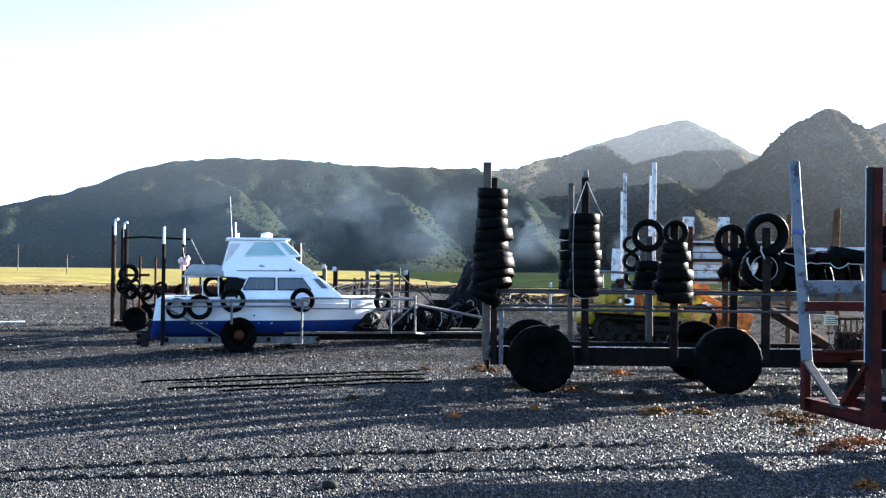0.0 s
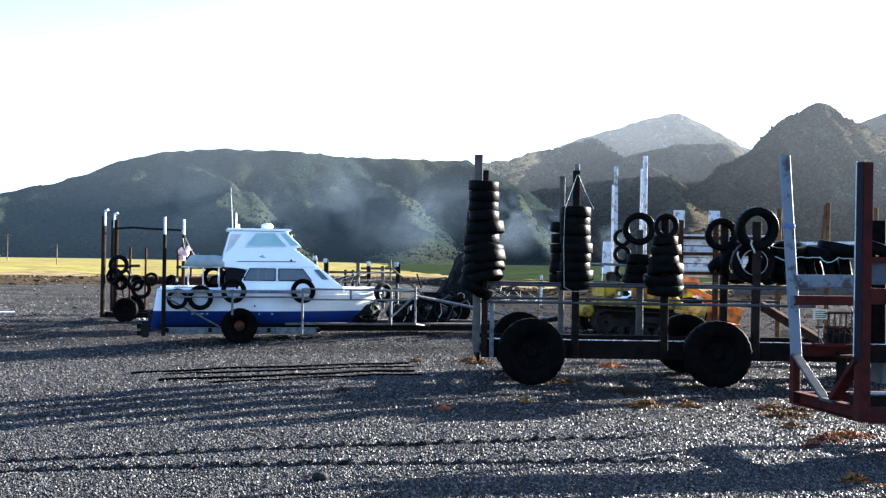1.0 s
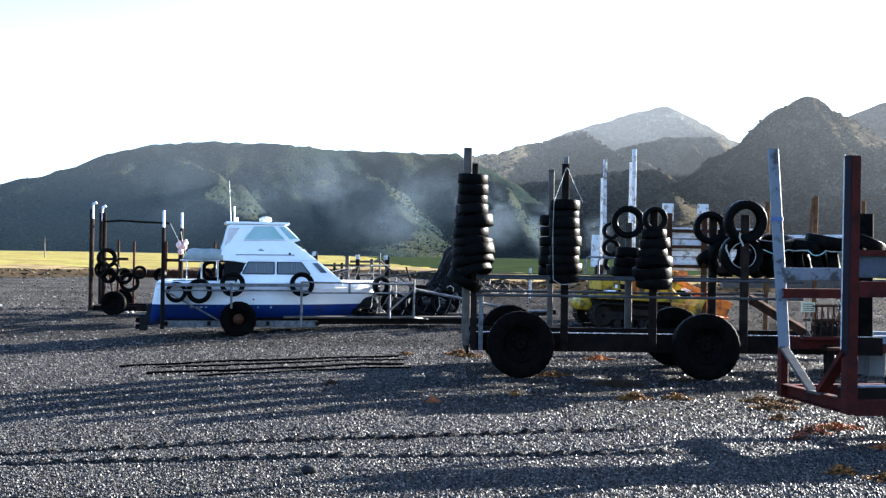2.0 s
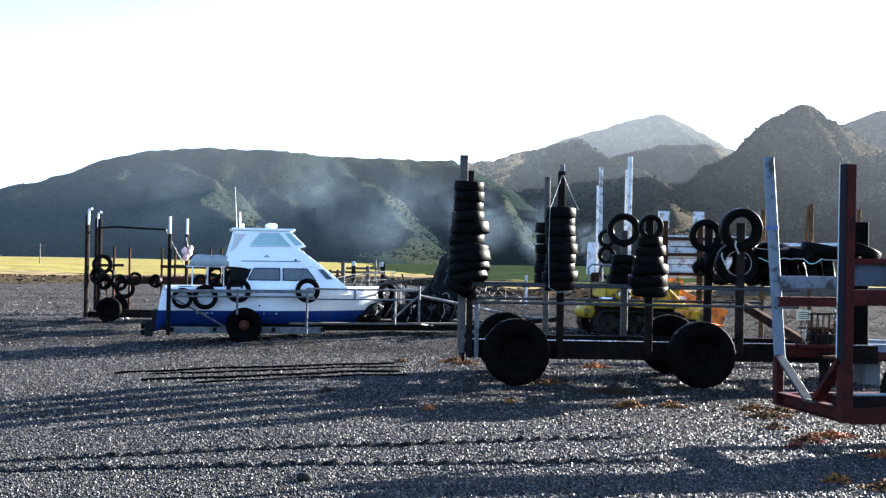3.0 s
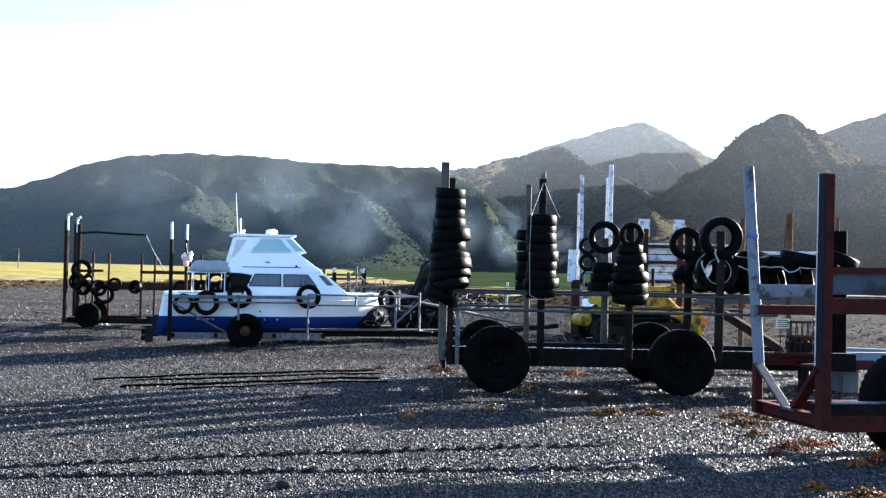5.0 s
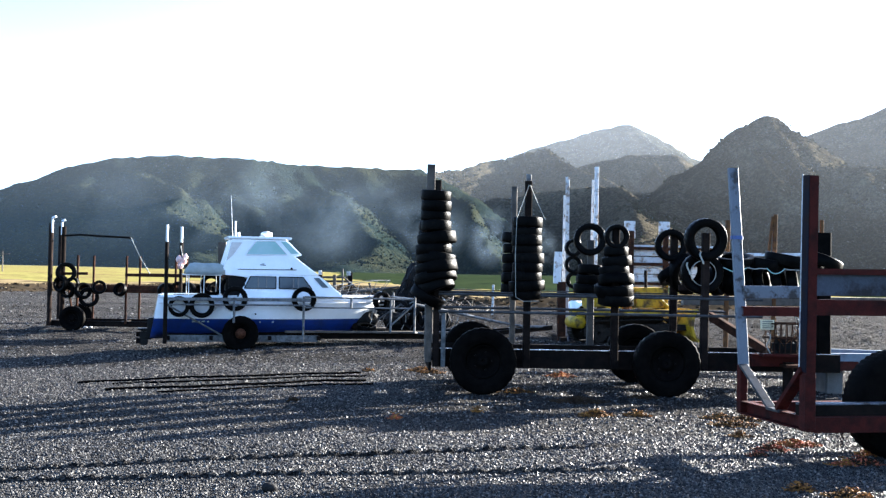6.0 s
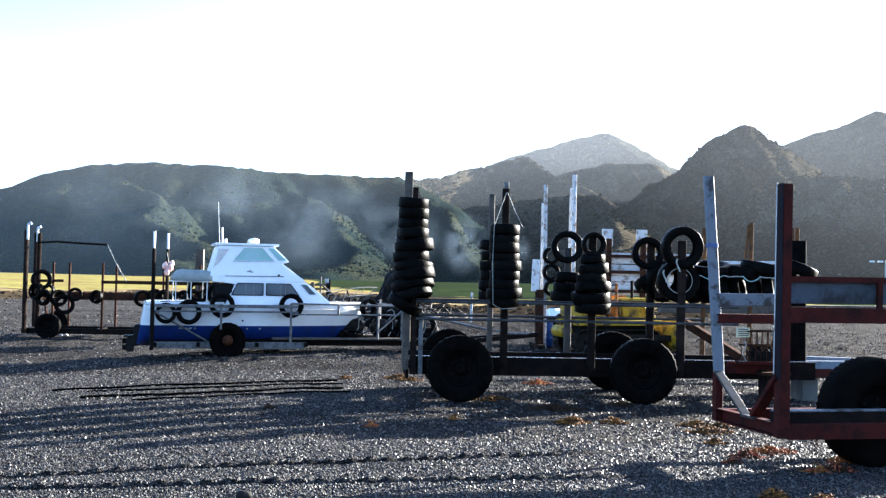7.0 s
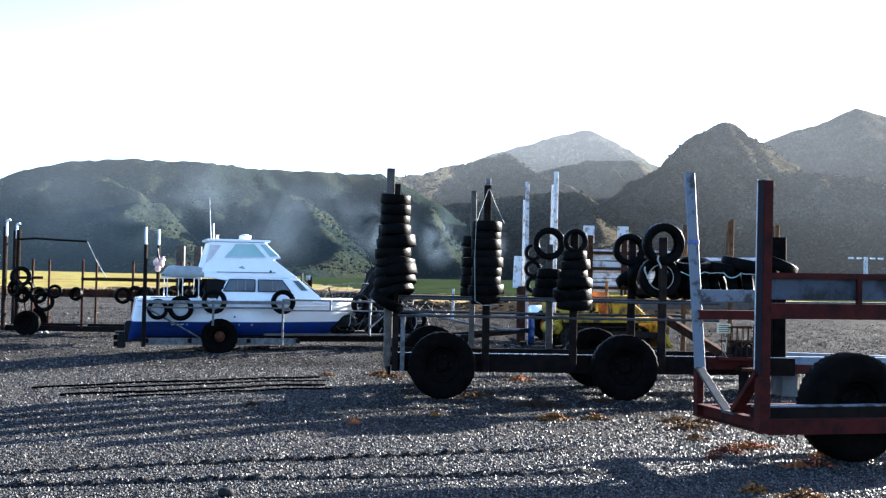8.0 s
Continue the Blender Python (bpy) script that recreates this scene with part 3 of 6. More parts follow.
def ridge_height(X, Y, ridges):
    """Height of hills that fall away from their crest lines. A ridge: its points (x, y, z) and the width of its flank."""
    H = np.zeros_like(X)
    near = np.full_like(X, 1e6)
    for pts, W, power in ridges:
        best = np.zeros_like(X)
        for (ax, ay, az), (bx, by, bz) in zip(pts, pts[1:]):
            dx, dy = bx - ax, by - ay
            t = np.clip(((X - ax) * dx + (Y - ay) * dy) / (dx * dx + dy * dy), 0, 1)
            d = np.hypot(X - ax - t * dx, Y - ay - t * dy)
            near = np.minimum(near, d)
            z = az + (bz - az) * t
            w = W * (0.35 + 0.65 * z / max(p[2] for p in pts))
            best = np.maximum(best, z * np.clip(1 - d / w, 0, 1) ** power)
        H = np.maximum(H, best)
    return H, near


def build_hill(name, label, xs, ys, ridges, material, seed, rough, bush, main=1, ribs=(0, 24), knoll=0.0):
    X, Y = np.meshgrid(xs, ys)
    wx = X + 42 * (fbm(X / 75, Y / 75, 4, seed) - 0.5)
    wy = Y + 26 * (fbm(X / 60, Y / 60, 4, seed + 9) - 0.5)
    crest = ridge_height(X, Y, ridges)[0]
    away = ridge_height(X, Y, ridges[:main])[1]
    b = np.clip(away / 60, 0, 1)
    H = (1 - b) * crest + b * ridge_height(wx, wy, ridges)[0]
    foot = np.clip(H / 12, 0, 1)
    gully = np.abs(fbm(X / 38, Y / 90, 4, seed + 4) - 0.5) * 2
    # narrow ribs and gullies that run down the slope
    rib = 0.3 - np.abs(fbm(X / ribs[1] + 0.01 * Y, Y / (ribs[1] * 6), 3, seed + 6) - 0.5) * 2
    H = H + foot * ribs[0] * rib * np.clip(away / 40, 0, 1)
    H = H + foot * (rough * (0.22 - gully) * np.clip(away / 50, 0, 1) + bush * (fbm(X / 7, Y / 7, 3, seed + 2) - 0.5) + 3.2) - 1.5
    H = H + foot * knoll * (fbm(X / 17, Y / 17, 3, seed + 7) - 0.5)
    ob = grid_mesh(name, xs, ys, H, [material])
    tagged(ob, label, "hill", kind="structure")
    return X, Y, H


def build_hills():
    front = [
        (((-420, 540, 3), (-313, 560, 12), (-242, 600, 33), (-215, 620, 41), (-193, 640, 52), (-162, 650, 62), (-131, 660, 66), (-83, 660, 65), (-50, 680, 63), (17, 700, 65), (40, 760, 62), (50, 820, 50)), 118, 1.0),
        (((-162, 650, 62), (-115, 580, 39), (-86, 500, 17), (-66, 430, 5)), 56, 1.0),
        (((-57, 680, 63), (-24, 570, 33), (-10, 480, 11), (-14, 420, 3)), 60, 1.0),
        (((10, 700, 64), (38, 640, 46), (51, 560, 24), (51, 480, 5)), 62, 1.0),
    ]
    X, Y, H = build_hill("hill_front", "long scrub-covered hill in shade with grassy crest and spurs", np.arange(-520, 190, 2.6), np.arange(270, 900, 2.8), front, HILL, 11, 9, 2.8, 1, (9, 30), 2.0)
    bushes(X, Y, H, 17000, 21, 0.7, 632)
    mid = [
        (((-60, 860, 66), (34, 900, 80), (60, 930, 86), (87, 960, 97), (115, 980, 105), (143, 1000, 115), (158, 960, 97), (186, 900, 77), (200, 850, 58)), 115, 1.0),
        (((84, 760, 50), (99, 760, 56), (119, 760, 58), (143, 730, 60), (152, 700, 51), (146, 640, 38), (141, 590, 22)), 78, 1.0),
        (((199, 1120, 111), (220, 1120, 118), (249, 1120, 125), (279, 1120, 126), (302, 1120, 125), (330, 1120, 108)), 130, 1.0),
        (((270, 1120, 122), (268, 1060, 102), (265, 1000, 80)), 80, 1.0),
    ]
    X, Y, H = build_hill("hill_middle", "dark scrub spurs folding down into a valley", np.arange(-120, 430, 3.2), np.arange(470, 1240, 3.6), mid, HILLBROWN, 23, 14, 3.2, 4, (24, 26), 3.0)
    bushes(X, Y, H, 9000, 22, 1.25, 1100)
    back = [(((-200, 1260, 90), (60, 1320, 105), (118, 1340, 126), (158, 1350, 146), (194, 1350, 159), (219, 1350, 168), (246, 1350, 175), (269, 1350, 182), (299, 1350, 187), (330, 1350, 175), (358, 1350, 158), (390, 1350, 141), (470, 1300, 97)), 280, 1.0),
            (((299, 1350, 186), (330, 1260, 140), (345, 1190, 100)), 120, 1.0),
            (((219, 1350, 167), (200, 1260, 120), (190, 1200, 95)), 110, 1.0)]
    build_hill("hill_back", "pale far peak with a rounded summit", np.arange(-300, 700, 6), np.arange(1000, 1600, 6), back, HILLFAR, 37, 20, 5.0, 3, (30, 50), 5.0)
    cone = [
        (((276, 760, 112), (266, 760, 115), (256, 760, 112), (245, 760, 104), (233, 760, 92), (217, 755, 78), (198, 740, 62), (175, 700, 49), (152, 660, 37)), 125, 1.0),
        (((274, 760, 114), (284, 750, 103), (300, 738, 80), (321, 715, 76)), 62, 1.0),
        (((321, 715, 76), (347, 700, 69), (397, 690, 60), (480, 680, 60)), 135, 1.0),
    ]
    X, Y, H = build_hill("hill_cone", "steep pointed hill of grey-brown scrub", np.arange(90, 520, 2.6), np.arange(360, 960, 2.8), cone, HILLBROWN, 51, 12, 3.2, 3, (22, 24), 4.5)
    bushes(X, Y, H, 16000, 23, 1.0, 900)
    right = [(((380, 1120, 115), (423, 1100, 143), (457, 1100, 158), (485, 1100, 165), (526, 1100, 185), (576, 1100, 172), (661, 1100, 148), (900, 1100, 120)), 270, 1.0)]
    build_hill("hill_right", "dark ridge behind the pointed hill", np.arange(330, 1000, 5), np.arange(820, 1350, 5), right, HILLBROWN, 63, 10, 2.5, 1, (18, 45))


def bushes(X, Y, H, n, seed, size, reach=720):
    rng = np.random.default_rng(seed)
    ny, nx = X.shape
    gy, gx = np.gradient(H)
    want = (H > 2) & (Y < reach)
    ii, jj = np.nonzero(want)
    dens = fbm(X[ii, jj] / 40, Y[ii, jj] / 40, 3, seed)
    keep = rng.random(len(ii)) < np.clip((dens - 0.35) * 3, 0.05, 1)
    ii, jj = ii[keep], jj[keep]
    pick = rng.choice(len(ii), min(n, len(ii)), replace=False)
    ii, jj = ii[pick], jj[pick]
    s = size * (0.4 + 1.2 * rng.random(len(ii)) ** 2)
    c = np.stack([X[ii, jj] + rng.random(len(ii)) * 2, Y[ii, jj] + rng.random(len(ii)) * 2, H[ii, jj] + s * 0.3], -1)
    co, f = OCT
    scatter_mesh("hillside_bushes", c, s, co, f, BUSH, seed, 0.75, "dark low bushes scattered over the hillside", "bushes", jitter=0.7)


def build_bank():
    """Straw tufts and dark scrub along the edge of the pasture."""
    rng = np.random.default_rng(77)
    co, f = base_shape("ico")
    for n, mt, a, b, z0, lab in ((3200, BANK, -1.0, 3.0, 0.0, "low dark scrub along the pasture edge"), (1500, STRAW, 1.0, 7.0, 0.1, "straw-coloured grass tufts along the pasture edge")):
        x = rng.uniform(-75, 75, n)
        y = field_edge(x) + rng.uniform(a, b, n)
        size = 0.05 + 0.13 * rng.random(n) ** 2
        z = ground_height(x, y) + z0 * size
        scatter_mesh("bank_scrub", np.stack([x, y, z], -1), size, co, f, mt, 78, 0.4, lab, "scrub", jitter=0.9)


build_ground()
build_bank()
build_hills()
build_pebbles()


# ---------------------------------------------------------------- tyre trailer
def wheel(parent, name, centre, R, r, w, lug=0.02, seg=40, hub_mat=None):
    """A trailer wheel: tyre with a dished rim, hub and nuts, turning about y. Returns the wheel's Empty."""
    e = empty(name, pose(*centre))
    e.parent = parent
    turn = pose(0, 0, 0, 90)
    part("tyre", lathe(bmesh.new(), tyre_profile(R, r, w), seg, m=turn, lug=(R - (R - r) * 0.08, lug)), TREAD, e, smooth=True)
    rim = lathe(bmesh.new(), [(r * 1.03, -w * 0.33), (r * 0.93, -w * 0.30), (r * 0.86, -w * 0.1), (r * 0.4, -w * 0.02), (r * 0.36, -w * 0.16), (r * 0.05, -w * 0.2), (r * 0.05, w * 0.2), (r * 0.36, w * 0.16), (r * 0.4, w * 0.02), (r * 0.86, w * 0.1), (r * 0.93, w * 0.30), (r * 1.03, w * 0.33)], 24, m=turn)
    part("rim", rim, hub_mat or RUST, e, smooth=True)
    for k in range(5):
        a = k * math.tau / 5
        p = (r * 0.55 * math.cos(a), 0, r * 0.55 * math.sin(a))
        part("wheel_nut", tube((p[0], -w * 0.14, p[2]), (p[0], w * 0.14, p[2]), r * 0.07, 6), DARKSTEEL, e)
    return e


def stack_tyres(parent, x, y, levels, rng, wobble=5):
    """Tyres threaded over a post: levels of (height, mesh, sideways shift)."""
    for z, k, dx in levels:
        link("threaded_tyre", TYRES[k], parent, pose(x + dx, y + rng.uniform(-0.03, 0.03), z, rng.uniform(-wobble, wobble), rng.uniform(-wobble, wobble), rng.uniform(0, 360)))


def levels(z0, z1, kinds, rng, lean=0.03):
    n = len(kinds)
    step = (z1 - z0) / n
    return [(z0 + step * (k + 0.5), kinds[k], rng.uniform(-lean, lean)) for k in range(n)]


def build_tyre_trailer():
    rng = random.Random(4)
    e = empty("boat_trailer", label="long four-wheeled steel boat trailer with posts threaded with old tyres", category="trailer")
    N, F = 18.1, 20.0
    for y in (18.35, 19.8):
        part("chassis_beam", channel((0.8, y, 0.55), (7.75, y, 0.55), 0.10, 0.30), DARKSTEEL, e)
    # bright strip stands in for the sun's glint on the top flange
    part("glint_strip", bar((0.9, 18.33, 0.708), (7.6, 18.33, 0.708), 0.05, 0.012, 0.003), CHROME, e, "bright steel strip added as the glint along the beam")
    for x in (0.85, 2.3, 3.83, 5.3, 7.1):
        part("cross_member", bar((x, 18.38, 0.56), (x, 19.77, 0.56), 0.1, 0.14), DARKSTEEL, e)
    part("end_plate", box((0.76, 19.05, 0.45), (0.05, 1.7, 0.22)), DARKSTEEL, e)
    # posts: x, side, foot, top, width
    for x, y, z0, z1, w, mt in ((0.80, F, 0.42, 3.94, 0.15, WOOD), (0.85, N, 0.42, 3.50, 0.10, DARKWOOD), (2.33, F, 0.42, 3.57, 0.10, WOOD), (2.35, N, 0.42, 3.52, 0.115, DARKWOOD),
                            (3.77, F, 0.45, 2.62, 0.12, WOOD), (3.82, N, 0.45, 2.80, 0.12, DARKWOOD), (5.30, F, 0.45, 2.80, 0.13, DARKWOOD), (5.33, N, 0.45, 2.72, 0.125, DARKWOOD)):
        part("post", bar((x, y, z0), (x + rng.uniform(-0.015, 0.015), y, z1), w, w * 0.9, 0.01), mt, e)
    part("post", bar((2.345, N, 3.53), (2.345, N, 3.63), 0.08, 0.07), GALV, e, "pale steel post extension")
    part("post", bar((0.72, N, 0.5), (0.72, N, 1.5), 0.10, 0.09), WOOD, e, "weathered grey-green timber post")
    part("post", bar((0.97, N, 0.42), (0.97, N, 1.35), 0.07, 0.08), GALV, e, "pale galvanised post")
    part("head_post", bar((7.55, 18.6, 0.40), (7.53, 18.6, 2.79), 0.24, 0.24, 0.02), RIMBLACK, e, "black painted timber head post")
    for y, k in ((N - 0.06, 0), (F + 0.06, 1)):
        for z in (1.62, 1.335):
            part("side_rail", tube((0.88, y, z), (6.3, y, z), 0.024), OLDGALV, e)
        part("side_rail", bar((0.88, y + 0.03, 1.66), (5.9, y + 0.03, 1.66), 0.05, 0.02), OLDGALV, e)
    for x in (1.61, 4.64):
        for y in (17.86, 20.15):
            wheel(e, "wheel", (x, y, 0.545), 0.545, 0.27, 0.30, 0.012, 56, RIMBLACK)
        part("axle", tube((x, 17.9, 0.52), (x, 20.1, 0.52), 0.05), DARKSTEEL, e)
    # tyre stacks
    st = rng
    stack_tyres(e, 0.81, N, levels(2.65, 3.33, [1, 1, 1, 1], st, 0.012), st)
    for k, (z, dx, tilt) in enumerate(((1.58, -0.10, -30), (1.72, 0.02, -26), (1.88, 0.02, -20), (2.04, 0.03, -13), (2.20, 0.02, -8), (2.36, -0.02, 3), (2.53, 0.03, -7))):
        link("threaded_tyre", TYRES[(0, 2, 5, 5, 2, 0, 2)[k]], e, pose(0.80 + dx, N + st.uniform(-0.02, 0.02), z, st.uniform(-7, 7), tilt, st.uniform(0, 360)), "worn tyre slumped askew on its post" if k < 4 else "")
    stack_tyres(e, 0.84, F, levels(1.5, 2.9, [0, 0, 0, 0, 0, 1, 1, 1], st, 0.02), st)
    stack_tyres(e, 2.345, N, levels(1.56, 2.9, [1, 0, 1, 1, 1, 1, 1, 1, 1], st, 0.022), st, 6)
    stack_tyres(e, 2.37, F, levels(1.62, 2.72, [1, 1, 1, 1, 1, 1], st, 0.015), st)
    stack_tyres(e, 3.82, N, levels(1.50, 2.46, [0, 2, 0, 1, 1, 4], st, 0.025), st, 9)
    stack_tyres(e, 3.77, F, levels(1.63, 2.16, [0, 1, 1], st, 0.03), st)
    # tyres hung upright on the posts: place, mesh, lean
    for x, y, z, k, lean in ((3.81, N - 0.1, 2.63, 4, 0), (3.72, F - 0.1, 2.63, 0, -4), (5.30, N - 0.12, 2.61, 5, 5), (5.22, F - 0.12, 2.55, 0, -4), (5.31, N + 0.12, 2.05, 5, 0), (5.32, F + 0.05, 2.02, 0, 60), (5.55, F - 0.1, 2.05, 3, 20)):
        link("hung_tyre", TYRES[k], e, pose(x, y, z, 90 + lean, rng.uniform(-6, 6), lean * 0.8))
    # a row of tyres slumped along the rail by the head post
    for k, (x, z, tilt, turn) in enumerate(((5.90, 2.26, 12, -5), (6.42, 2.21, 8, 4), (6.80, 2.30, 10, -3), (7.12, 2.22, 6, 5), (7.42, 2.28, 14, 16))):
        link("slumped_tyre", TYRES[5], e, pose(x, 18.36 + 0.05 * (k % 2), z, tilt, turn, rng.uniform(0, 90)))
    for k in range(7):
        link("slumped_tyre", TYRES[1], e, pose(5.66 + 0.27 * k, 18.50 + 0.08 * (k % 2), 1.92, 80 + rng.uniform(-6, 6), rng.uniform(-5, 5), rng.uniform(48, 74)))
    part("upper_rail", bar((5.3, 18.55, 1.78), (7.4, 18.55, 1.80), 0.08, 0.1), DARKWOOD, e)
    part("upper_rail", bar((5.3, 19.6, 1.78), (7.4, 19.6, 1.80), 0.08, 0.1), DARKWOOD, e)
    # ropes
    for pts in (((2.12, N - 0.31, 1.6), (2.1, N - 0.33, 2.3), (2.12, N - 0.28, 2.88), (2.34, N - 0.07, 3.45)), ((2.6, N - 0.2, 2.88), (2.46, N - 0.1, 3.2), (2.36, N - 0.07, 3.45)), ((2.12, N - 0.31, 1.6), (2.25, N - 0.3, 1.53), (2.5, N - 0.3, 1.54))):
        part("rope", add_path_tube(bmesh.new(), pts, 0.005), ROPE, e)
    knots = (5.62, 6.02, 6.36, 6.66, 7.0, 7.34)
    for k, (xa, xb) in enumerate(zip(knots, knots[1:])):
        sag = (0.06, 0.01, 0.09, 0.02, 0.01)[k]
        pts = [(xa + (xb - xa) * q / 8, 18.02 + 0.02 * math.sin(q + k), 2.15 + 0.006 * math.sin(1.3 * q + k) - sag * math.sin(q * math.pi / 8)) for q in range(9)]
        part("rope", add_path_tube(bmesh.new(), pts, 0.009), TEALROPE if k % 2 == 0 else ROPE, e, "pale rope draped over the tyres")
    for x, z in ((5.2, 2.3), (4.98, 2.12)):
        pts = [(x + 0.03 * math.cos(j), N - 0.26, z - 0.1 + 0.05 * j) for j in range(5)]
        part("rope", add_path_tube(bmesh.new(), pts, 0.014), ROPE, e)
    part("rope", lathe(bmesh.new(), [(0.206, -0.008), (0.217, 0), (0.206, 0.008)], 30, m=pose(5.31, N + 0.0, 2.05, 90)), ROPE, e)
    # drawbar with its jockey stand and ball
    for y in (18.5, 19.6):
        part("drawbar", bar((7.75, y, 0.5), (9.2, 19.05, 0.48), 0.1, 0.16), REDPAINT, e)
    return e


build_tyre_trailer()


# ---------------------------------------------------------------- red cradle trailer
def build_red_trailer():
    # local x runs along the trailer, y across it away from the near side
    e = empty("cradle_trailer", pose(4.44, 11.3, 0, 0, 0, 9), "red-brown steel boat cradle trailer with a U-shaped tail frame", "trailer")
    W = 1.42
    part("near_upright", channel((0.0, 0.0, 1.0), (0.0, -0.02, 3.08), 0.10, 0.13, 0.014), REDPAINT, e)
    part("edge_strip", bar((-0.058, 0.070, 1.02), (-0.058, 0.050, 3.10), 0.016, 0.012), OLDWHITE, e, "thin pale edge strip")
    part("upright_web", bar((-0.056, 0.0, 1.02), (-0.056, -0.02, 3.085), 0.008, 0.124), NAVY, e, "dark blue-grey inner face")
    part("near_foot", bar((0.0, 0.0, 0.42), (0.0, 0.0, 1.0), 0.12, 0.13), REDPAINT, e)
    part("near_brace", bar((-0.02, 0.02, 1.05), (-0.02, 0.52, 0.58), 0.13, 0.06), REDPAINT, e)
    part("far_brace", bar((0.0, W, 0.97), (-0.02, 0.72, 0.555), 0.11, 0.03), OLDGALV, e)
    part("brace_foot", bar((-0.02, 0.74, 0.55), (-0.02, 0.48, 0.55), 0.11, 0.03), OLDGALV, e)
    part("far_upright", bar((0.02, W + 0.03, 0.95), (0.03, W + 0.40, 3.32), 0.125, 0.05), SILVER, e)
    part("paint_band", bar((0.0263, W + 0.264, 2.45), (0.0265, W + 0.2705, 2.492), 0.140, 0.066), BLUEBAR, e, "dark blue paint band")
    part("far_foot", bar((0.0, W + 0.02, 0.42), (0.0, W + 0.02, 0.97), 0.09, 0.10), REDPAINT, e)
    part("tail_beam", channel((0.0, -0.06, 0.48), (0.0, W + 0.08, 0.48), 0.1, 0.15, 0.012), REDPAINT, e)
    part("near_sill", channel((0.05, 0.0, 0.47), (5.5, 0.0, 0.47), 0.12, 0.16, 0.012), REDPAINT, e)
    part("inner_sill", bar((-0.02, 0.14, 0.60), (5.5, 0.14, 0.60), 0.12, 0.12), DARKSTEEL, e)
    # pale bar on the dark sill paints its top as lit
    part("inner_sill_top", bar((-0.02, 0.14, 0.672), (5.5, 0.14, 0.672), 0.12, 0.02), SILVER, e, "pale strip put on as the sill's sunlit top")
    part("far_sill", channel((0.05, W, 0.47), (5.5, W, 0.47), 0.1, 0.14, 0.012), REDPAINT, e)
    part("far_rail", channel((0.02, W + 0.1, 1.60), (0.88, W + 0.1, 1.60), 0.1, 0.11), REDPAINT, e)
    part("far_rail", channel((0.882, W + 0.1, 1.655), (5.5, W + 0.1, 1.665), 0.1, 0.19), REDPAINT, e)
    part("side_plate", bar((0.88, W + 0.16, 1.925), (5.5, W + 0.16, 1.955), 0.04, 0.27), BLUEGREY, e, "blue-grey painted steel side plate")
    part("top_rail", channel((0.88, W + 0.12, 2.085), (5.5, W + 0.12, 2.125), 0.09, 0.07), REDPAINT, e)
    part("side_plank", bar((0.05, W + 0.16, 1.825), (0.875, W + 0.16, 1.83), 0.05, 0.15), SILVER, e, "scraped whitish plank with dark stains")
    for x in (2.2, 3.8, 5.3):
        part("rail_stay", bar((x, W + 0.09, 1.56), (x, W + 0.09, 2.11), 0.07, 0.05), REDPAINT, e)
    for x in (1.42, 3.2):
        wheel(e, "wheel", (x, 0.52, 0.61), 0.61, 0.27, 0.36, 0.014, 96, RIMBLACK)
        part("stub_axle", tube((x, 0.34, 0.61), (x, 1.0, 0.61), 0.05), DARKSTEEL, e)
        part("axle_bracket", bar((x, 0.98, 0.45), (x, W - 0.04, 0.45), 0.12, 0.1), DARKSTEEL, e)
    for x in (0.12, 0.42):
        chain = bmesh.new()
        for k in range(5):
            lathe(chain, [(0.018, -0.005), (0.023, 0), (0.018, 0.005)], 8, m=pose(x, 0.02, 0.38 - k * 0.035, 90, 0, 90 * (k % 2)))
        part("chain", chain, RUST, e)
    return e


build_red_trailer()


# ---------------------------------------------------------------- boat on its trailer
BOAT_POSE = (-5.22, 27.5, 12.0)  # x, y and heading of the boat's and its trailer's origin at the start
RIDE = 0.09  # height by which the frame rides above its axle setting
TRAVEL = [(0, 0), (0.5, 0.11), (1.0, 0.24), (1.5, 0.36), (3.0, 0.72), (3.5, 0.845), (4.0, 0.975), (5.5, 1.33), (6.0, 1.45), (6.5, 1.575), (7.0, 1.69), (7.5, 1.82), (8.0, 1.945)]


def hull_rows():
    """Cross-sections of the hull from the stern to the raked stem: points (x, half beam, z) from keel to sheer."""
    lengths = (4.80, 5.08, 5.42, 5.62, 5.74)
    rows = []
    for k in range(25):
        t = k / 24
        f = 1 - max(0, (t - 0.38) / 0.62) ** 2.2
        sheer = 1.18 + 0.07 * t * t
        zs = (0.13 + 0.06 * t**4, 0.36, 0.67, 0.95, sheer)
        bs = (0.0, 0.78 * f, 0.98 * f, 1.05 * (1 - (1 - f) ** 1.25), 1.09 * (1 - (1 - f) ** 1.45))
        rows.append([(-2.01 + t * n + (0.17 * (z - 0.2) * (1 - t)), b, z) for n, b, z in zip(lengths, bs, zs)])
    return rows


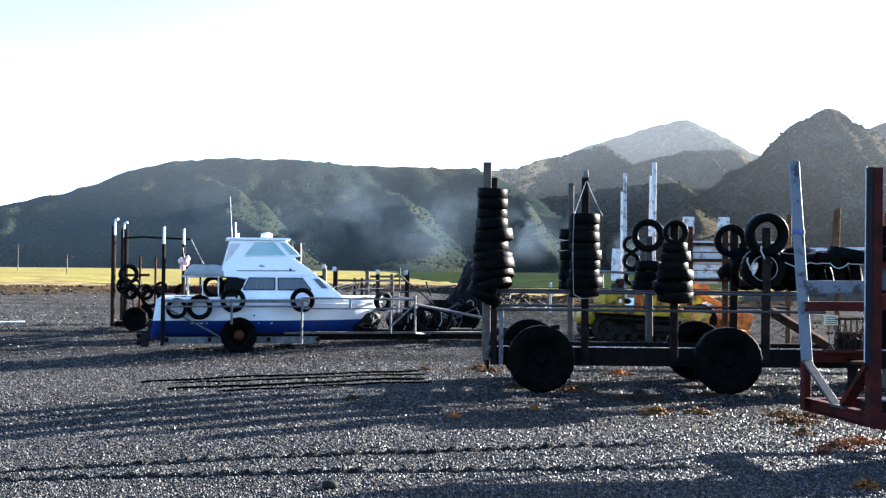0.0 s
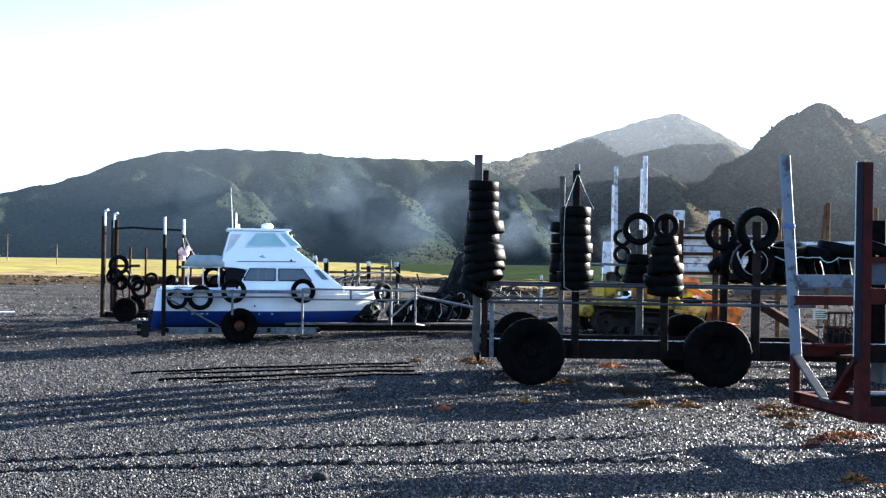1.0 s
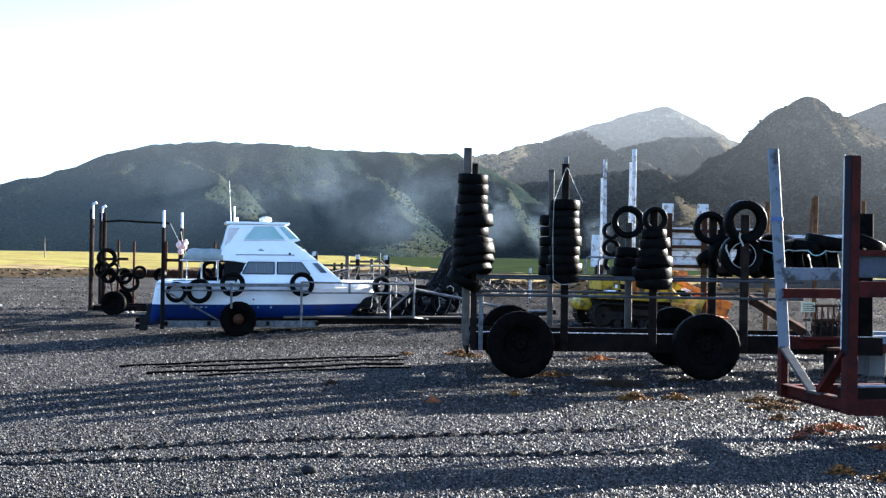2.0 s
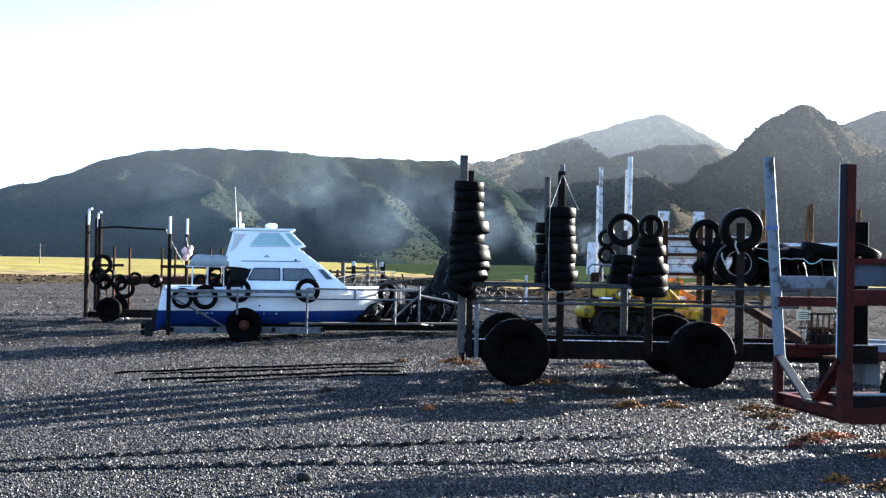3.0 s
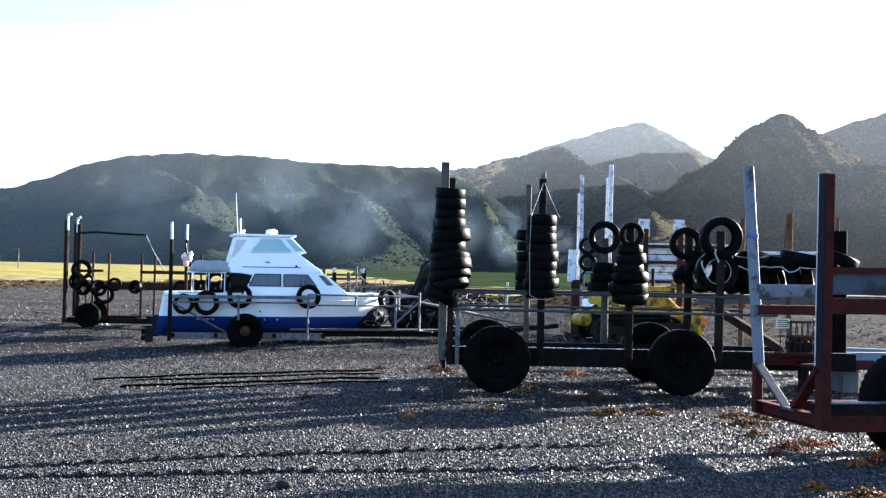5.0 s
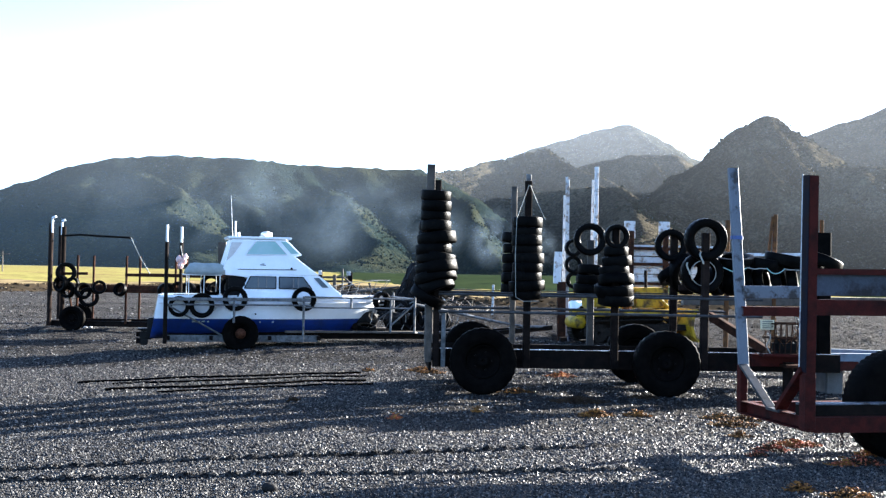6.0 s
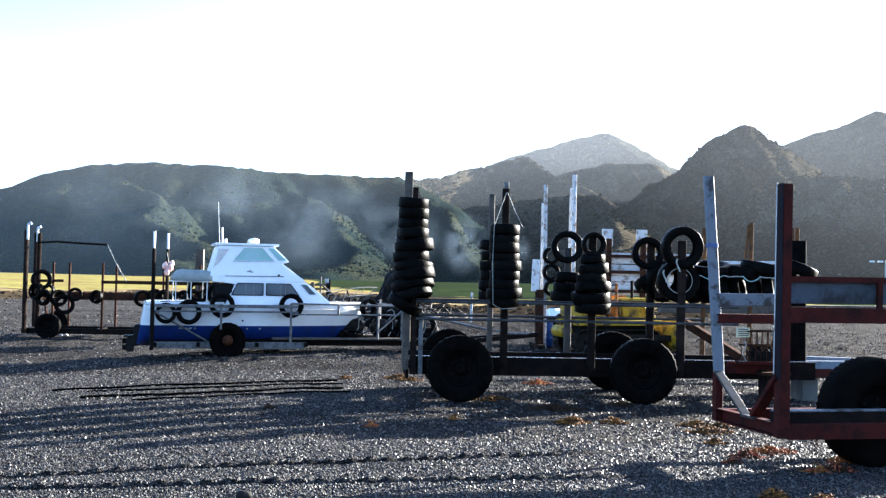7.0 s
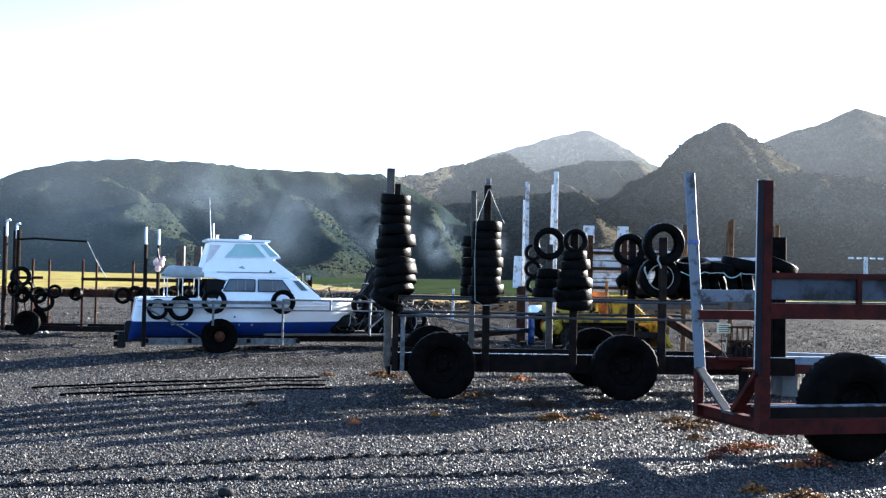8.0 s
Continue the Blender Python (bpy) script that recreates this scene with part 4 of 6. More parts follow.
def build_boat():
    x0, y0, head = BOAT_POSE
    e = empty("cabin_boat", pose(x0, y0, 0, 0, 0, head), "white cabin boat with flybridge and blue lower hull on trailer", "boat")
    rows = hull_rows()
    for name, a, b, mt, lab in (("hull_bottom", 0, 2, BLUEHULL, "deep blue lower hull"), ("hull_side", 2, 4, GELCOAT, "white upper hull")):
        bm = bmesh.new()
        for s in (-1, 1):
            vs = [[bm.verts.new((x, s * y, z)) for x, y, z in r[a:b + 1]] for r in rows]
            for A, B in zip(vs, vs[1:]):
                for j in range(b - a):
                    bm.faces.new((A[j], B[j], B[j + 1], A[j + 1]))
        tr = [bm.verts.new((x, s * y, z)) for s, r in ((-1, rows[0][a:b + 1]), (1, rows[0][a:b + 1][::-1])) for x, y, z in r]
        bm.faces.new(tr)
        bmesh.ops.remove_doubles(bm, verts=bm.verts[:], dist=0.001)
        part(name, bm, mt, e, lab, smooth=True)
    deck = bmesh.new()
    vs = [(deck.verts.new((r[4][0], -r[4][1] + 0.02, r[4][2] - 0.03)), deck.verts.new((r[4][0], 0, r[4][2] + 0.02)), deck.verts.new((r[4][0], r[4][1] - 0.02, r[4][2] - 0.03))) for r in rows if r[0][0] > -0.1]
    for A, B in zip(vs, vs[1:]):
        deck.faces.new((A[0], B[0], B[1], A[1]))
        deck.faces.new((A[1], B[1], B[2], A[2]))
    part("deck", deck, GELCOAT, e, smooth=True)
    sole = bmesh.new()
    vs = [(sole.verts.new((r[4][0], -r[3][1] + 0.03, 0.8)), sole.verts.new((r[4][0], r[3][1] - 0.03, 0.8))) for r in rows if r[0][0] < 0.3]
    for A, B in zip(vs, vs[1:]):
        sole.faces.new((A[0], B[0], B[1], A[1]))
    part("cockpit_sole", sole, WHITEPLASTIC, e)
    for s in (-1, 1):
        for z, r in ((0, 0.022), (-0.14, 0.012)):
            part("rub_rail", add_path_tube(bmesh.new(), [(p[4][0], s * (p[4][1] + 0.005), p[4][2] + z) for p in rows], r, 6), WHITEPLASTIC, e)
    # coaming round the cockpit
    for s in (-1, 1):
        part("coaming", bar((-1.74, s * 1.0, 1.2), (0.0, s * 0.98, 1.22), 0.14, 0.05), GELCOAT, e)
    part("transom_cap", bar((-1.75, -0.95, 1.18), (-1.75, 0.95, 1.18), 0.1, 0.06), GELCOAT, e)

    def prism(profile, half, mt, name, lab="", lean=0.0, z0=1.15):
        """Side profile (x, z) drawn out across the boat; the sides lean in with height."""
        bm = bmesh.new()
        A = [bm.verts.new((x, -(half - lean * (z - z0)), z)) for x, z in profile]
        B = [bm.verts.new((x, half - lean * (z - z0), z)) for x, z in profile]
        n = len(profile)
        for k in range(n):
            bm.faces.new((A[k], A[(k + 1) % n], B[(k + 1) % n], B[k]))
        bm.faces.new(A[::-1])
        bm.faces.new(B)
        bmesh.ops.recalc_face_normals(bm, faces=bm.faces[:])
        bmesh.ops.bevel(bm, geom=bm.edges[:], offset=0.018, segments=2, affect="EDGES")
        return part(name, bm, mt, e, lab)

    H, LEAN = 0.86, 0.10
    prism([(0.02, 1.15), (0.30, 1.75), (2.02, 1.75), (2.20, 1.62), (2.62, 1.27), (2.66, 1.15)], H, GELCOAT, "cabin", lean=LEAN)
    prism([(-0.40, 1.74), (-0.36, 1.80), (-0.14, 2.62), (1.22, 2.62), (1.60, 2.25), (1.42, 2.21), (2.03, 1.76), (0.45, 1.74), (0.33, 1.67), (0.0, 1.72)], H + 0.01, GELCOAT, "flybridge", lean=LEAN)
    roof = box((0.55, 0, 2.66), (1.56, 1.54, 0.06), 0.028)
    part("roof", roof, GELCOAT, e)

    def pane(name, quad, mt, lab, offset=0.012, rimmed=True, frame_mat=None):
        for s in (-1, 1):
            bm = bmesh.new()
            pts = [(x, s * (H + 0.012 - LEAN * (z - 1.15)), z) for x, z in quad]
            inner = [bm.verts.new((x, y + s * offset, z)) for x, y, z in pts]
            outer = [bm.verts.new((x, y - s * 0.02, z)) for x, y, z in pts]
            bm.faces.new(inner)
            for k in range(len(pts)):
                bm.faces.new((inner[k], inner[(k + 1) % len(pts)], outer[(k + 1) % len(pts)], outer[k]))
            w = part(name, bm, mt, e, lab)
            if rimmed:
                fb = bmesh.new()
                ring = [Vector((x, y + s * (offset - 0.002), z)) for x, y, z in pts]
                for a, b in zip(ring, ring[1:] + ring[:1]):
                    add_tube(fb, a, b, 0.012, 6)
                part("window_frame", fb, frame_mat or DARKSTEEL, w)

    pane("cabin_window", [(0.33, 1.71), (0.18, 1.42), (0.95, 1.42), (0.95, 1.71)], WINDOW, "dark side window with drawn curtains")
    pane("cabin_window", [(1.03, 1.71), (1.03, 1.42), (1.84, 1.42), (1.62, 1.71)], WINDOW, "dark side window with drawn curtains")
    pane("cabin_window", [(1.88, 1.70), (2.10, 1.46), (2.26, 1.46), (2.02, 1.70)], WINDOW, "raked forward side window", rimmed=False)
    pane("flybridge_window", [(0.46, 2.58), (0.20, 2.24), (1.22, 2.26), (0.92, 2.59)], FLYGLASS, "green tinted flybridge window", frame_mat=WHITEPLASTIC)
    pane("flybridge_window", [(1.06, 2.58), (1.20, 2.58), (1.52, 2.30), (1.32, 2.28)], FLYGLASS, "green tinted windscreen side", rimmed=False)
    pane("flybridge_window", [(-0.14, 2.54), (-0.26, 2.08), (-0.12, 2.20), (0.12, 2.54)], CURTAIN, "pale curtained aft window", rimmed=False)
    for x in (0.52, 0.72, 1.38, 1.5):
        for s in (-1, 1):
            part("curtain", bar((x, s * (H + 0.026 - LEAN * 0.27), 1.44), (x, s * (H + 0.026 - LEAN * 0.55), 1.69), 0.035, 0.006), DIMCLOTH, e)
    part("moulding", bar((0.02, -(H - 0.06 + 0.028), 1.88), (1.45, -(H - 0.06 + 0.028), 1.89), 0.012, 0.016), DARKSTEEL, e)
    part("vent", box((1.33, -(H - 0.045), 1.92), (0.05, 0.03, 0.05)), DARKSTEEL, e)
    badge = bmesh.new()
    add_bar(badge, (0.56, -0.79, 2.0), (0.70, -0.79, 1.985), 0.01, 0.02)
    add_bar(badge, (0.60, -0.79, 2.025), (0.66, -0.79, 2.02), 0.01, 0.015)
    part("badge", badge, BLUEGREY, e)
    # hull name as worn bars, drain
    for x, w in ((0.0, 0.10), (0.14, 0.05), (0.22, 0.08), (0.36, 0.04), (1.6, 0.03), (1.9, 0.05)):
        part("worn_mark", bar((x - 1.05, -1.012, 0.60), (x - 1.05 + w, -1.014, 0.61), 0.02, 0.035), CANVAS, e, "worn pale hull mark")
    part("drain", tube((0.45, -1.07, 0.80), (0.45, -1.04, 0.80), 0.022), DARKSTEEL, e)
    # roof gear
    radar = lathe(bmesh.new(), [(0.001, 0.0), (0.13, 0.0), (0.15, 0.03), (0.14, 0.09), (0.07, 0.12), (0.001, 0.125)], 20, closed=False, m=pose(0.78, 0, 2.72))
    part("radar_dome", radar, WHITEPLASTIC, e, smooth=True)
    part("radar_foot", box((0.72, 0, 2.71), (0.22, 0.16, 0.03)), WHITEPLASTIC, e)
    part("whip_aerial", tube((-0.08, -0.2, 2.7), (-0.14, -0.2, 3.72), 0.009, 8, 0.004), WHITEPLASTIC, e)
    part("aerial", tube((0.02, 0.2, 2.7), (0.01, 0.2, 3.10), 0.02, 8), WHITEPLASTIC, e)
    part("aerial", tube((0.06, -0.3, 2.7), (0.06, -0.3, 2.8), 0.03, 8), WHITEPLASTIC, e, "short white light mast")
    # canvas over the cockpit
    can = bmesh.new()
    for k in range(9):
        t = k / 8
        rise = 0.25 + 0.75 * min(1, t / 0.16) ** 0.6 if t < 0.8 else 1 - 0.8 * (t - 0.8)
        row = [can.verts.new((-1.22 + 0.94 * t, y, 1.75 + (z - 1.75) * rise + 0.008 * math.sin(t * 9))) for y, z in ((-0.82, 1.73), (-0.81, 1.86), (-0.73, 1.985), (0, 2.02), (0.73, 1.985), (0.81, 1.86), (0.82, 1.73))]
        if k:
            for j in range(6):
                can.faces.new((last[j], row[j], row[j + 1], last[j + 1]))
        last = row
    ca = part("canopy", can, CANVAS, e, "sagging pale grey canvas canopy", smooth=True)
    mod = ca.modifiers.new("thick", "SOLIDIFY")
    mod.thickness = 0.02
    for x in (-1.14, -0.78, -0.40):
        part("canopy_frame", add_path_tube(bmesh.new(), [(x, -0.82, 1.2), (x, -0.8, 1.72), (x, 0.8, 1.72), (x, 0.82, 1.2)], 0.011), WHITEPLASTIC, e)
    part("canopy_frame", tube((-1.3, -0.8, 1.73), (-0.36, -0.8, 1.73), 0.018), WHITEPLASTIC, e)
    part("cockpit_curtain", box((0.0, 0, 1.45), (0.5, 1.62, 0.5), 0.05), BLACKCLOTH, e, "black cloth hung under the flybridge")
    part("engine_box", box((-1.2, 0, 1.02), (0.6, 0.8, 0.4), 0.03), ENGINE, e)
    # stern drive
    leg = bmesh.new()
    for c, s in (((-1.98, 0, 0.42), (0.22, 0.34, 0.46)), ((-2.08, 0, 0.24), (0.36, 0.18, 0.2)), ((-2.16, 0, 0.08), (0.2, 0.08, 0.22)), ((-2.15, 0, 0.36), (0.34, 0.26, 0.05))):
        b = box(c, s, 0.03)
        me = bpy.data.meshes.new("tmp")
        b.to_mesh(me)
        b.free()
        leg.from_mesh(me)
        bpy.data.meshes.remove(me)
    lathe(leg, [(0.001, -0.14), (0.04, -0.12), (0.055, 0), (0.04, 0.16), (0.001, 0.18)], 12, closed=False, m=pose(-2.1, 0, 0.16, 0, 90))
    drive = part("stern_drive", leg, ENGINE, e, "dark stern drive leg with propeller")
    prop = bmesh.new()
    for k in range(3):
        a = k * math.tau / 3
        add_bar(prop, (-2.3, 0.03 * math.cos(a), 0.16 + 0.03 * math.sin(a)), (-2.3, 0.16 * math.cos(a), 0.16 + 0.16 * math.sin(a)), 0.09, 0.012)
    part("propeller", prop, DARKSTEEL, drive)
    # bow pulpit
    for k in (-1, 1):
        base = [(2.5, k * 0.80), (2.95, k * 0.62), (3.35, k * 0.38), (3.6, k * 0.14)]
        top = [(2.6, k * 0.76, 1.47), (3.1, k * 0.56, 1.60), (3.6, k * 0.34, 1.66), (3.98, k * 0.13, 1.66)]
        part("bow_rail", add_path_tube(bmesh.new(), [(2.3, k * 0.84, 1.22)] + top, 0.010), GALV, e)
        part("bow_rail", add_path_tube(bmesh.new(), [(2.75, k * 0.70, 1.36), (3.2, k * 0.50, 1.43), (3.75, k * 0.14, 1.46)], 0.006), GALV, e)
        for (x, y), t in zip(base, top):
            part("rail_stanchion", tube((x, y, 1.2), t, 0.007, 6), GALV, e)
    part("bow_rail", tube((3.98, -0.13, 1.66), (3.98, 0.13, 1.66), 0.010), GALV, e)
    # tyre fenders
    for x, z, k in ((-1.37, 0.97, 1), (-0.84, 1.0, 0), (-0.06, 1.17, 0), (1.6, 1.18, 0)):
        t = link("fender_tyre", TYRES[k], e, pose(x, -1.2, z, 86, 0, 0), "black tyre fender hung on the side")
    link("fender_tyre", TYRES[1], e, pose(3.70, -0.42, 1.13, 88, 0, 30), "black tyre fender hung at the bow")
    link("fender_tyre", TYRES[0], e, pose(-0.5, 0.9, 1.45, 80, 0, 8))
    link("fender_tyre", TYRES[1], e, pose(-0.15, -0.6, 1.42, 80, 0, 8))
    return e


def build_boat_trailer():
    x0, y0, head = BOAT_POSE
    e = empty("tow_trailer", pose(x0, y0, 0, 0, 0, head), "galvanised boat trailer with side rails, towed by a bulldozer", "trailer")
    for s in (-1, 1):
        w = 1.34 * s
        part("side_rail", bar((-1.70, w, 1.15), (1.75, w, 1.16), 0.045, 0.075), GALV, e)
        part("side_rail", tube((-1.70, w, 1.02), (1.75, w, 1.03), 0.02), GALV, e)
        part("side_rail", tube((1.6, w, 1.24), (4.38, w * 0.93, 1.2), 0.022), GALV, e)
        part("side_rail", tube((1.6, w, 0.98), (4.3, w * 0.93, 0.98), 0.02), GALV, e)
        for x, z0, z1 in ((-0.09, 0.6, 1.2), (1.58, 0.14, 1.25), (2.75, 0.98, 1.24), (3.77, 0.36, 1.22), (4.38, 0.36, 1.32)):
            part("rail_post", tube((x, w * (1 if x < 3 else 0.93), z0), (x, w * (1 if x < 3 else 0.93), z1), 0.028), GALV, e)
        part("rail_post", tube((-1.68, w, 0.1), (-1.68, w, 1.2), 0.05), DARKSTEEL, e)
        part("side_beam", channel((-1.72, 0.96 * s, 0.2), (2.0, 0.96 * s, 0.2), 0.09, 0.16), GALV, e)
        part("brace", tube((-1.62, w, 1.0), (-0.35, 1.0 * s, 0.28), 0.022), GALV, e)
        part("chassis_beam", channel((-0.5, 0.62 * s, 0.26), (6.6, 0.55 * s, 0.27), 0.1, 0.18), DARKSTEEL, e)
        part("skid_plank", bar((1.2, 0.8 * s, 0.36), (6.3, 0.75 * s, 0.36), 0.18, 0.05), WOOD, e)
        wh = wheel(e, "wheel", (0.09, 1.17 * s, 0.42 - RIDE), 0.43, 0.20, 0.26, 0.008, 40, RIMBLACK)
        part("hub_cap", lathe(bmesh.new(), [(0.001, 0.125), (0.05, 0.12), (0.065, 0.085), (0.12, 0.07), (0.13, 0.045), (0.001, 0.03)], 18, closed=False, m=pose(0, 0, 0, 90 * (1 if s < 0 else -1))), RUSTHUB, wh, "rusty red-brown hub", smooth=True)
        WHEELS.append(wh)
    part("axle", tube((0.09, -1.1, 0.42 - RIDE), (0.09, 1.1, 0.42 - RIDE), 0.045), DARKSTEEL, e)
    for x in (-1.6, -0.6, 0.8, 2.0, 3.8, 5.2, 6.5):
        part("cross_member", bar((x, -1.15 if x < 2.1 else -0.6, 0.22), (x, 1.15 if x < 2.1 else 0.6, 0.22), 0.08, 0.1), DARKSTEEL, e)
    for x, y, z1 in ((-1.68, -1.34, 2.9), (-1.28, 1.15, 2.94)):
        p = part("marker_pole", tube((x, y, 1.0), (x, y, z1 - 0.4), 0.045), DARKSTEEL, e, "tall pole wrapped in dark hose with a pale top")
        part("pole_top", tube((x, y, z1 - 0.45), (x, y, z1), 0.030), WHITEPLASTIC, p)
    for x in (0.2, 1.0, 1.8):
        part("keel_roller", tube((x, -0.12, 0.2), (x, 0.12, 0.2), 0.06, 12), RUBBER, e)
    for y in (-0.5, 0.5):
        part("bunk", bar((-1.6, y, 0.27), (2.3, y, 0.27), 0.1, 0.07), DARKWOOD, e)
    # winch, bow stop and front frame
    part("bow_stop", bar((3.3, 0, 0.33), (3.62, 0, 0.9), 0.14, 0.12), GALV, e)
    part("winch", tube((3.1, -0.14, 0.46), (3.1, 0.14, 0.46), 0.1, 14), DARKSTEEL, e)
    link("bow_tyre", TYRES[1], e, pose(3.3, -0.5, 0.44, 12, 0, 12), "black tyre lying on the frame")
    for x in (3.77, 4.38):
        part("cross_rail", tube((x, -1.25, 1.2), (x, 1.25, 1.2), 0.03), GALV, e)
    part("brace", tube((3.77, -1.25, 0.55), (4.38, -1.25, 1.1), 0.02), GALV, e)
    part("brace", tube((4.38, -1.25, 0.38), (4.9, -0.6, 0.3), 0.02), GALV, e)
    part("tow_pole", add_path_tube(bmesh.new(), [(4.4, -1.2, 1.08), (5.6, -0.95, 0.86), (6.6, -0.7, 0.66), (7.6, -0.4, 0.5), (8.4, 0, 0.48)], 0.035, 8), GALV, e, "long pale steel tow pole")
    rng = random.Random(17)
    for x, y, z, w, h in ((3.35, 0.2, 0.66, 0.75, 0.62), (4.35, 0.25, 0.58, 0.9, 0.5), (5.25, 0.3, 0.55, 1.1, 0.42)):
        heap = bmesh.new()
        bmesh.ops.create_icosphere(heap, subdivisions=3, radius=0.5)
        for v in heap.verts:
            v.co = Vector((x + v.co.x * w * rng.uniform(0.85, 1.15), y + v.co.y * 0.8 * rng.uniform(0.9, 1.1), max(0.36, z + v.co.z * h * rng.uniform(0.8, 1.2))))
        part("netting", heap, BLACKCLOTH, e, "heap of dark net and rope")
    for k in range(9):
        x = 3.3 + 0.3 * k + rng.uniform(-0.1, 0.1)
        part("loose_rope", add_path_tube(bmesh.new(), [(x, -0.3, 0.4), (x + 0.12, -0.28, 0.62), (x + rng.uniform(0.1, 0.3), -0.2, 0.85), (x + rng.uniform(0.2, 0.5), -0.1, 0.75)], 0.009), OLDGALV if k % 3 else ROPE, e)
    for x in (4.55, 4.9, 5.3):
        link("spare_tyre", TYRES[3 if x == 4.9 else 0], e, pose(x, -0.15, 0.66, 78, 0, 10), "black tyre leaning on the frame")
    part("drawbar", bar((6.4, 0.5, 0.3), (8.5, 0.02, 0.46), 0.09, 0.12), DARKSTEEL, e)
    part("drawbar", bar((6.4, -0.5, 0.3), (8.5, -0.02, 0.46), 0.09, 0.12), DARKSTEEL, e)
    return e


WHEELS = []
BOAT = build_boat()
BOAT_TRAILER = build_boat_trailer()


def build_floats():
    """Faded pink buoys tied to the stern pole."""
    x0, y0, head = BOAT_POSE
    e = empty("buoy_bunch", pose(x0, y0, 0, 0, 0, head), "bunch of faded pink and white buoys tied to a pole", "buoys")
    for x, y, z, r in ((-1.34, 1.0, 2.10, 0.08), (-1.22, 0.98, 2.05, 0.078), (-1.30, 0.95, 1.94, 0.075), (-1.18, 1.02, 2.16, 0.065)):
        b = lathe(bmesh.new(), [(0.001, -r * 1.25), (r * 0.6, -r), (r, -r * 0.2), (r * 0.95, r * 0.4), (r * 0.4, r * 1.1), (0.02, r * 1.35), (0.001, r * 1.36)], 16, closed=False, m=pose(x, y, z, 12, 8, 0))
        part("buoy", b, PINK, e, smooth=True)
    part("rope", add_path_tube(bmesh.new(), [(-1.30, 1.08, 2.45), (-1.26, 1.02, 2.2), (-1.30, 1.02, 1.9)], 0.012), ROPE, e)
    return e


FLOATS = build_floats()


# ---------------------------------------------------------------- bulldozer that tows it
def build_dozer():
    x0, y0, head = BOAT_POSE
    c, s = math.cos(radians(head)), math.sin(radians(head))
    e = empty("bulldozer", pose(x0 + 9.05 * c, y0 + 9.05 * s, 0, 0, 0, head), "worn yellow crawler bulldozer towing the boat trailer", "bulldozer")
    for y in (-0.62, 0.62):
        tr = empty("crawler_track")
        tr.parent = e
        belt = bmesh.new()
        n = 40
        pts = []
        for k in range(n):
            u = k / n * (2 * 1.9 + math.tau * 0.31)
            if u < 1.9:
                pts.append((0.55 + u, 0.62 + 0.0, 0))
            elif u < 1.9 + math.pi * 0.31:
                a = (u - 1.9) / 0.31
                pts.append((2.45 + 0.31 * math.sin(a), 0.31 + 0.31 * math.cos(a), a))
            elif u < 3.8 + math.pi * 0.31:
                pts.append((2.45 - (u - 1.9 - math.pi * 0.31), 0.0, math.pi))
            else:
                a = math.pi + (u - 3.8 - math.pi * 0.31) / 0.31
                pts.append((0.55 + 0.31 * math.sin(a), 0.31 + 0.31 * math.cos(a), a))
        for x, z, a in pts:
            m = pose(x, y, z + 0.02, 0, math.degrees(a), 0)
            bmesh.ops.create_cube(belt, size=1, matrix=m @ Matrix.Diagonal((0.135, 0.36, 0.03, 1)))
            bmesh.ops.create_cube(belt, size=1, matrix=m @ pose(0, 0, 0.025) @ Matrix.Diagonal((0.02, 0.36, 0.04, 1)))
        part("track_belt", belt, TRACKSTEEL, tr)
        for x in (0.55, 2.45):
            part("sprocket", lathe(bmesh.new(), [(0.05, -0.08), (0.27, -0.06), (0.27, 0.06), (0.05, 0.08)], 18, m=pose(x, y, 0.31, 90), lug=(0.2, 0.03)), TRACKSTEEL, tr)
        for x in (0.95, 1.3, 1.65, 2.0):
            part("track_roller", tube((x, y - 0.12, 0.13), (x, y + 0.12, 0.13), 0.1, 14), TRACKSTEEL, tr)
        # frame in dark steel: shade low on the machine put into its colour
        part("track_frame", box((1.5, y, 0.33), (1.7, 0.14, 0.2)), TRACKSTEEL, tr)
    part("belly", box((1.45, 0, 0.62), (2.3, 0.8, 0.45), 0.03), TRACKSTEEL, e)
    for y in (-0.62, 0.62):
        part("track_guard", box((1.55, y, 0.83), (2.5, 0.40, 0.14), 0.02), YELLOW, e)
    part("winch_housing", lathe(bmesh.new(), [(0.001, -0.42), (0.13, -0.42), (0.165, -0.38), (0.165, 0.38), (0.13, 0.42), (0.001, 0.42)], 24, closed=False, m=pose(0.16, 0, 0.58, 90)), YELLOW, e, "round yellow winch drum housing", smooth=True)
    part("winch_arm", bar((0.1, -0.3, 0.7), (0.6, -0.3, 0.85), 0.12, 0.16), YELLOW, e)
    part("fuel_tank", box((0.80, 0, 1.19), (0.54, 1.0, 0.40), 0.04), YELLOW, e)
    part("tank_label", box((0.94, -0.505, 1.10), (0.07, 0.006, 0.09), 0), WHITEPLASTIC, e)
    part("seat", box((1.15, 0.0, 1.1), (0.42, 0.55, 0.14), 0.04), BLACKCLOTH, e)
    part("seat_back", box((1.0, 0.0, 1.35), (0.12, 0.55, 0.42), 0.04), BLACKCLOTH, e)
    arch = bmesh.new()
    add_path_tube(arch, [(0.42, -0.5, 1.4), (0.40, -0.5, 1.76), (0.5, -0.5, 1.86), (1.6, -0.5, 1.86)], 0.03)
    add_path_tube(arch, [(0.42, 0.5, 1.4), (0.40, 0.5, 1.76), (0.5, 0.5, 1.86), (1.6, 0.5, 1.86)], 0.03)
    add_path_tube(arch, [(0.5, -0.5, 1.86), (0.5, 0.5, 1.86)], 0.03)
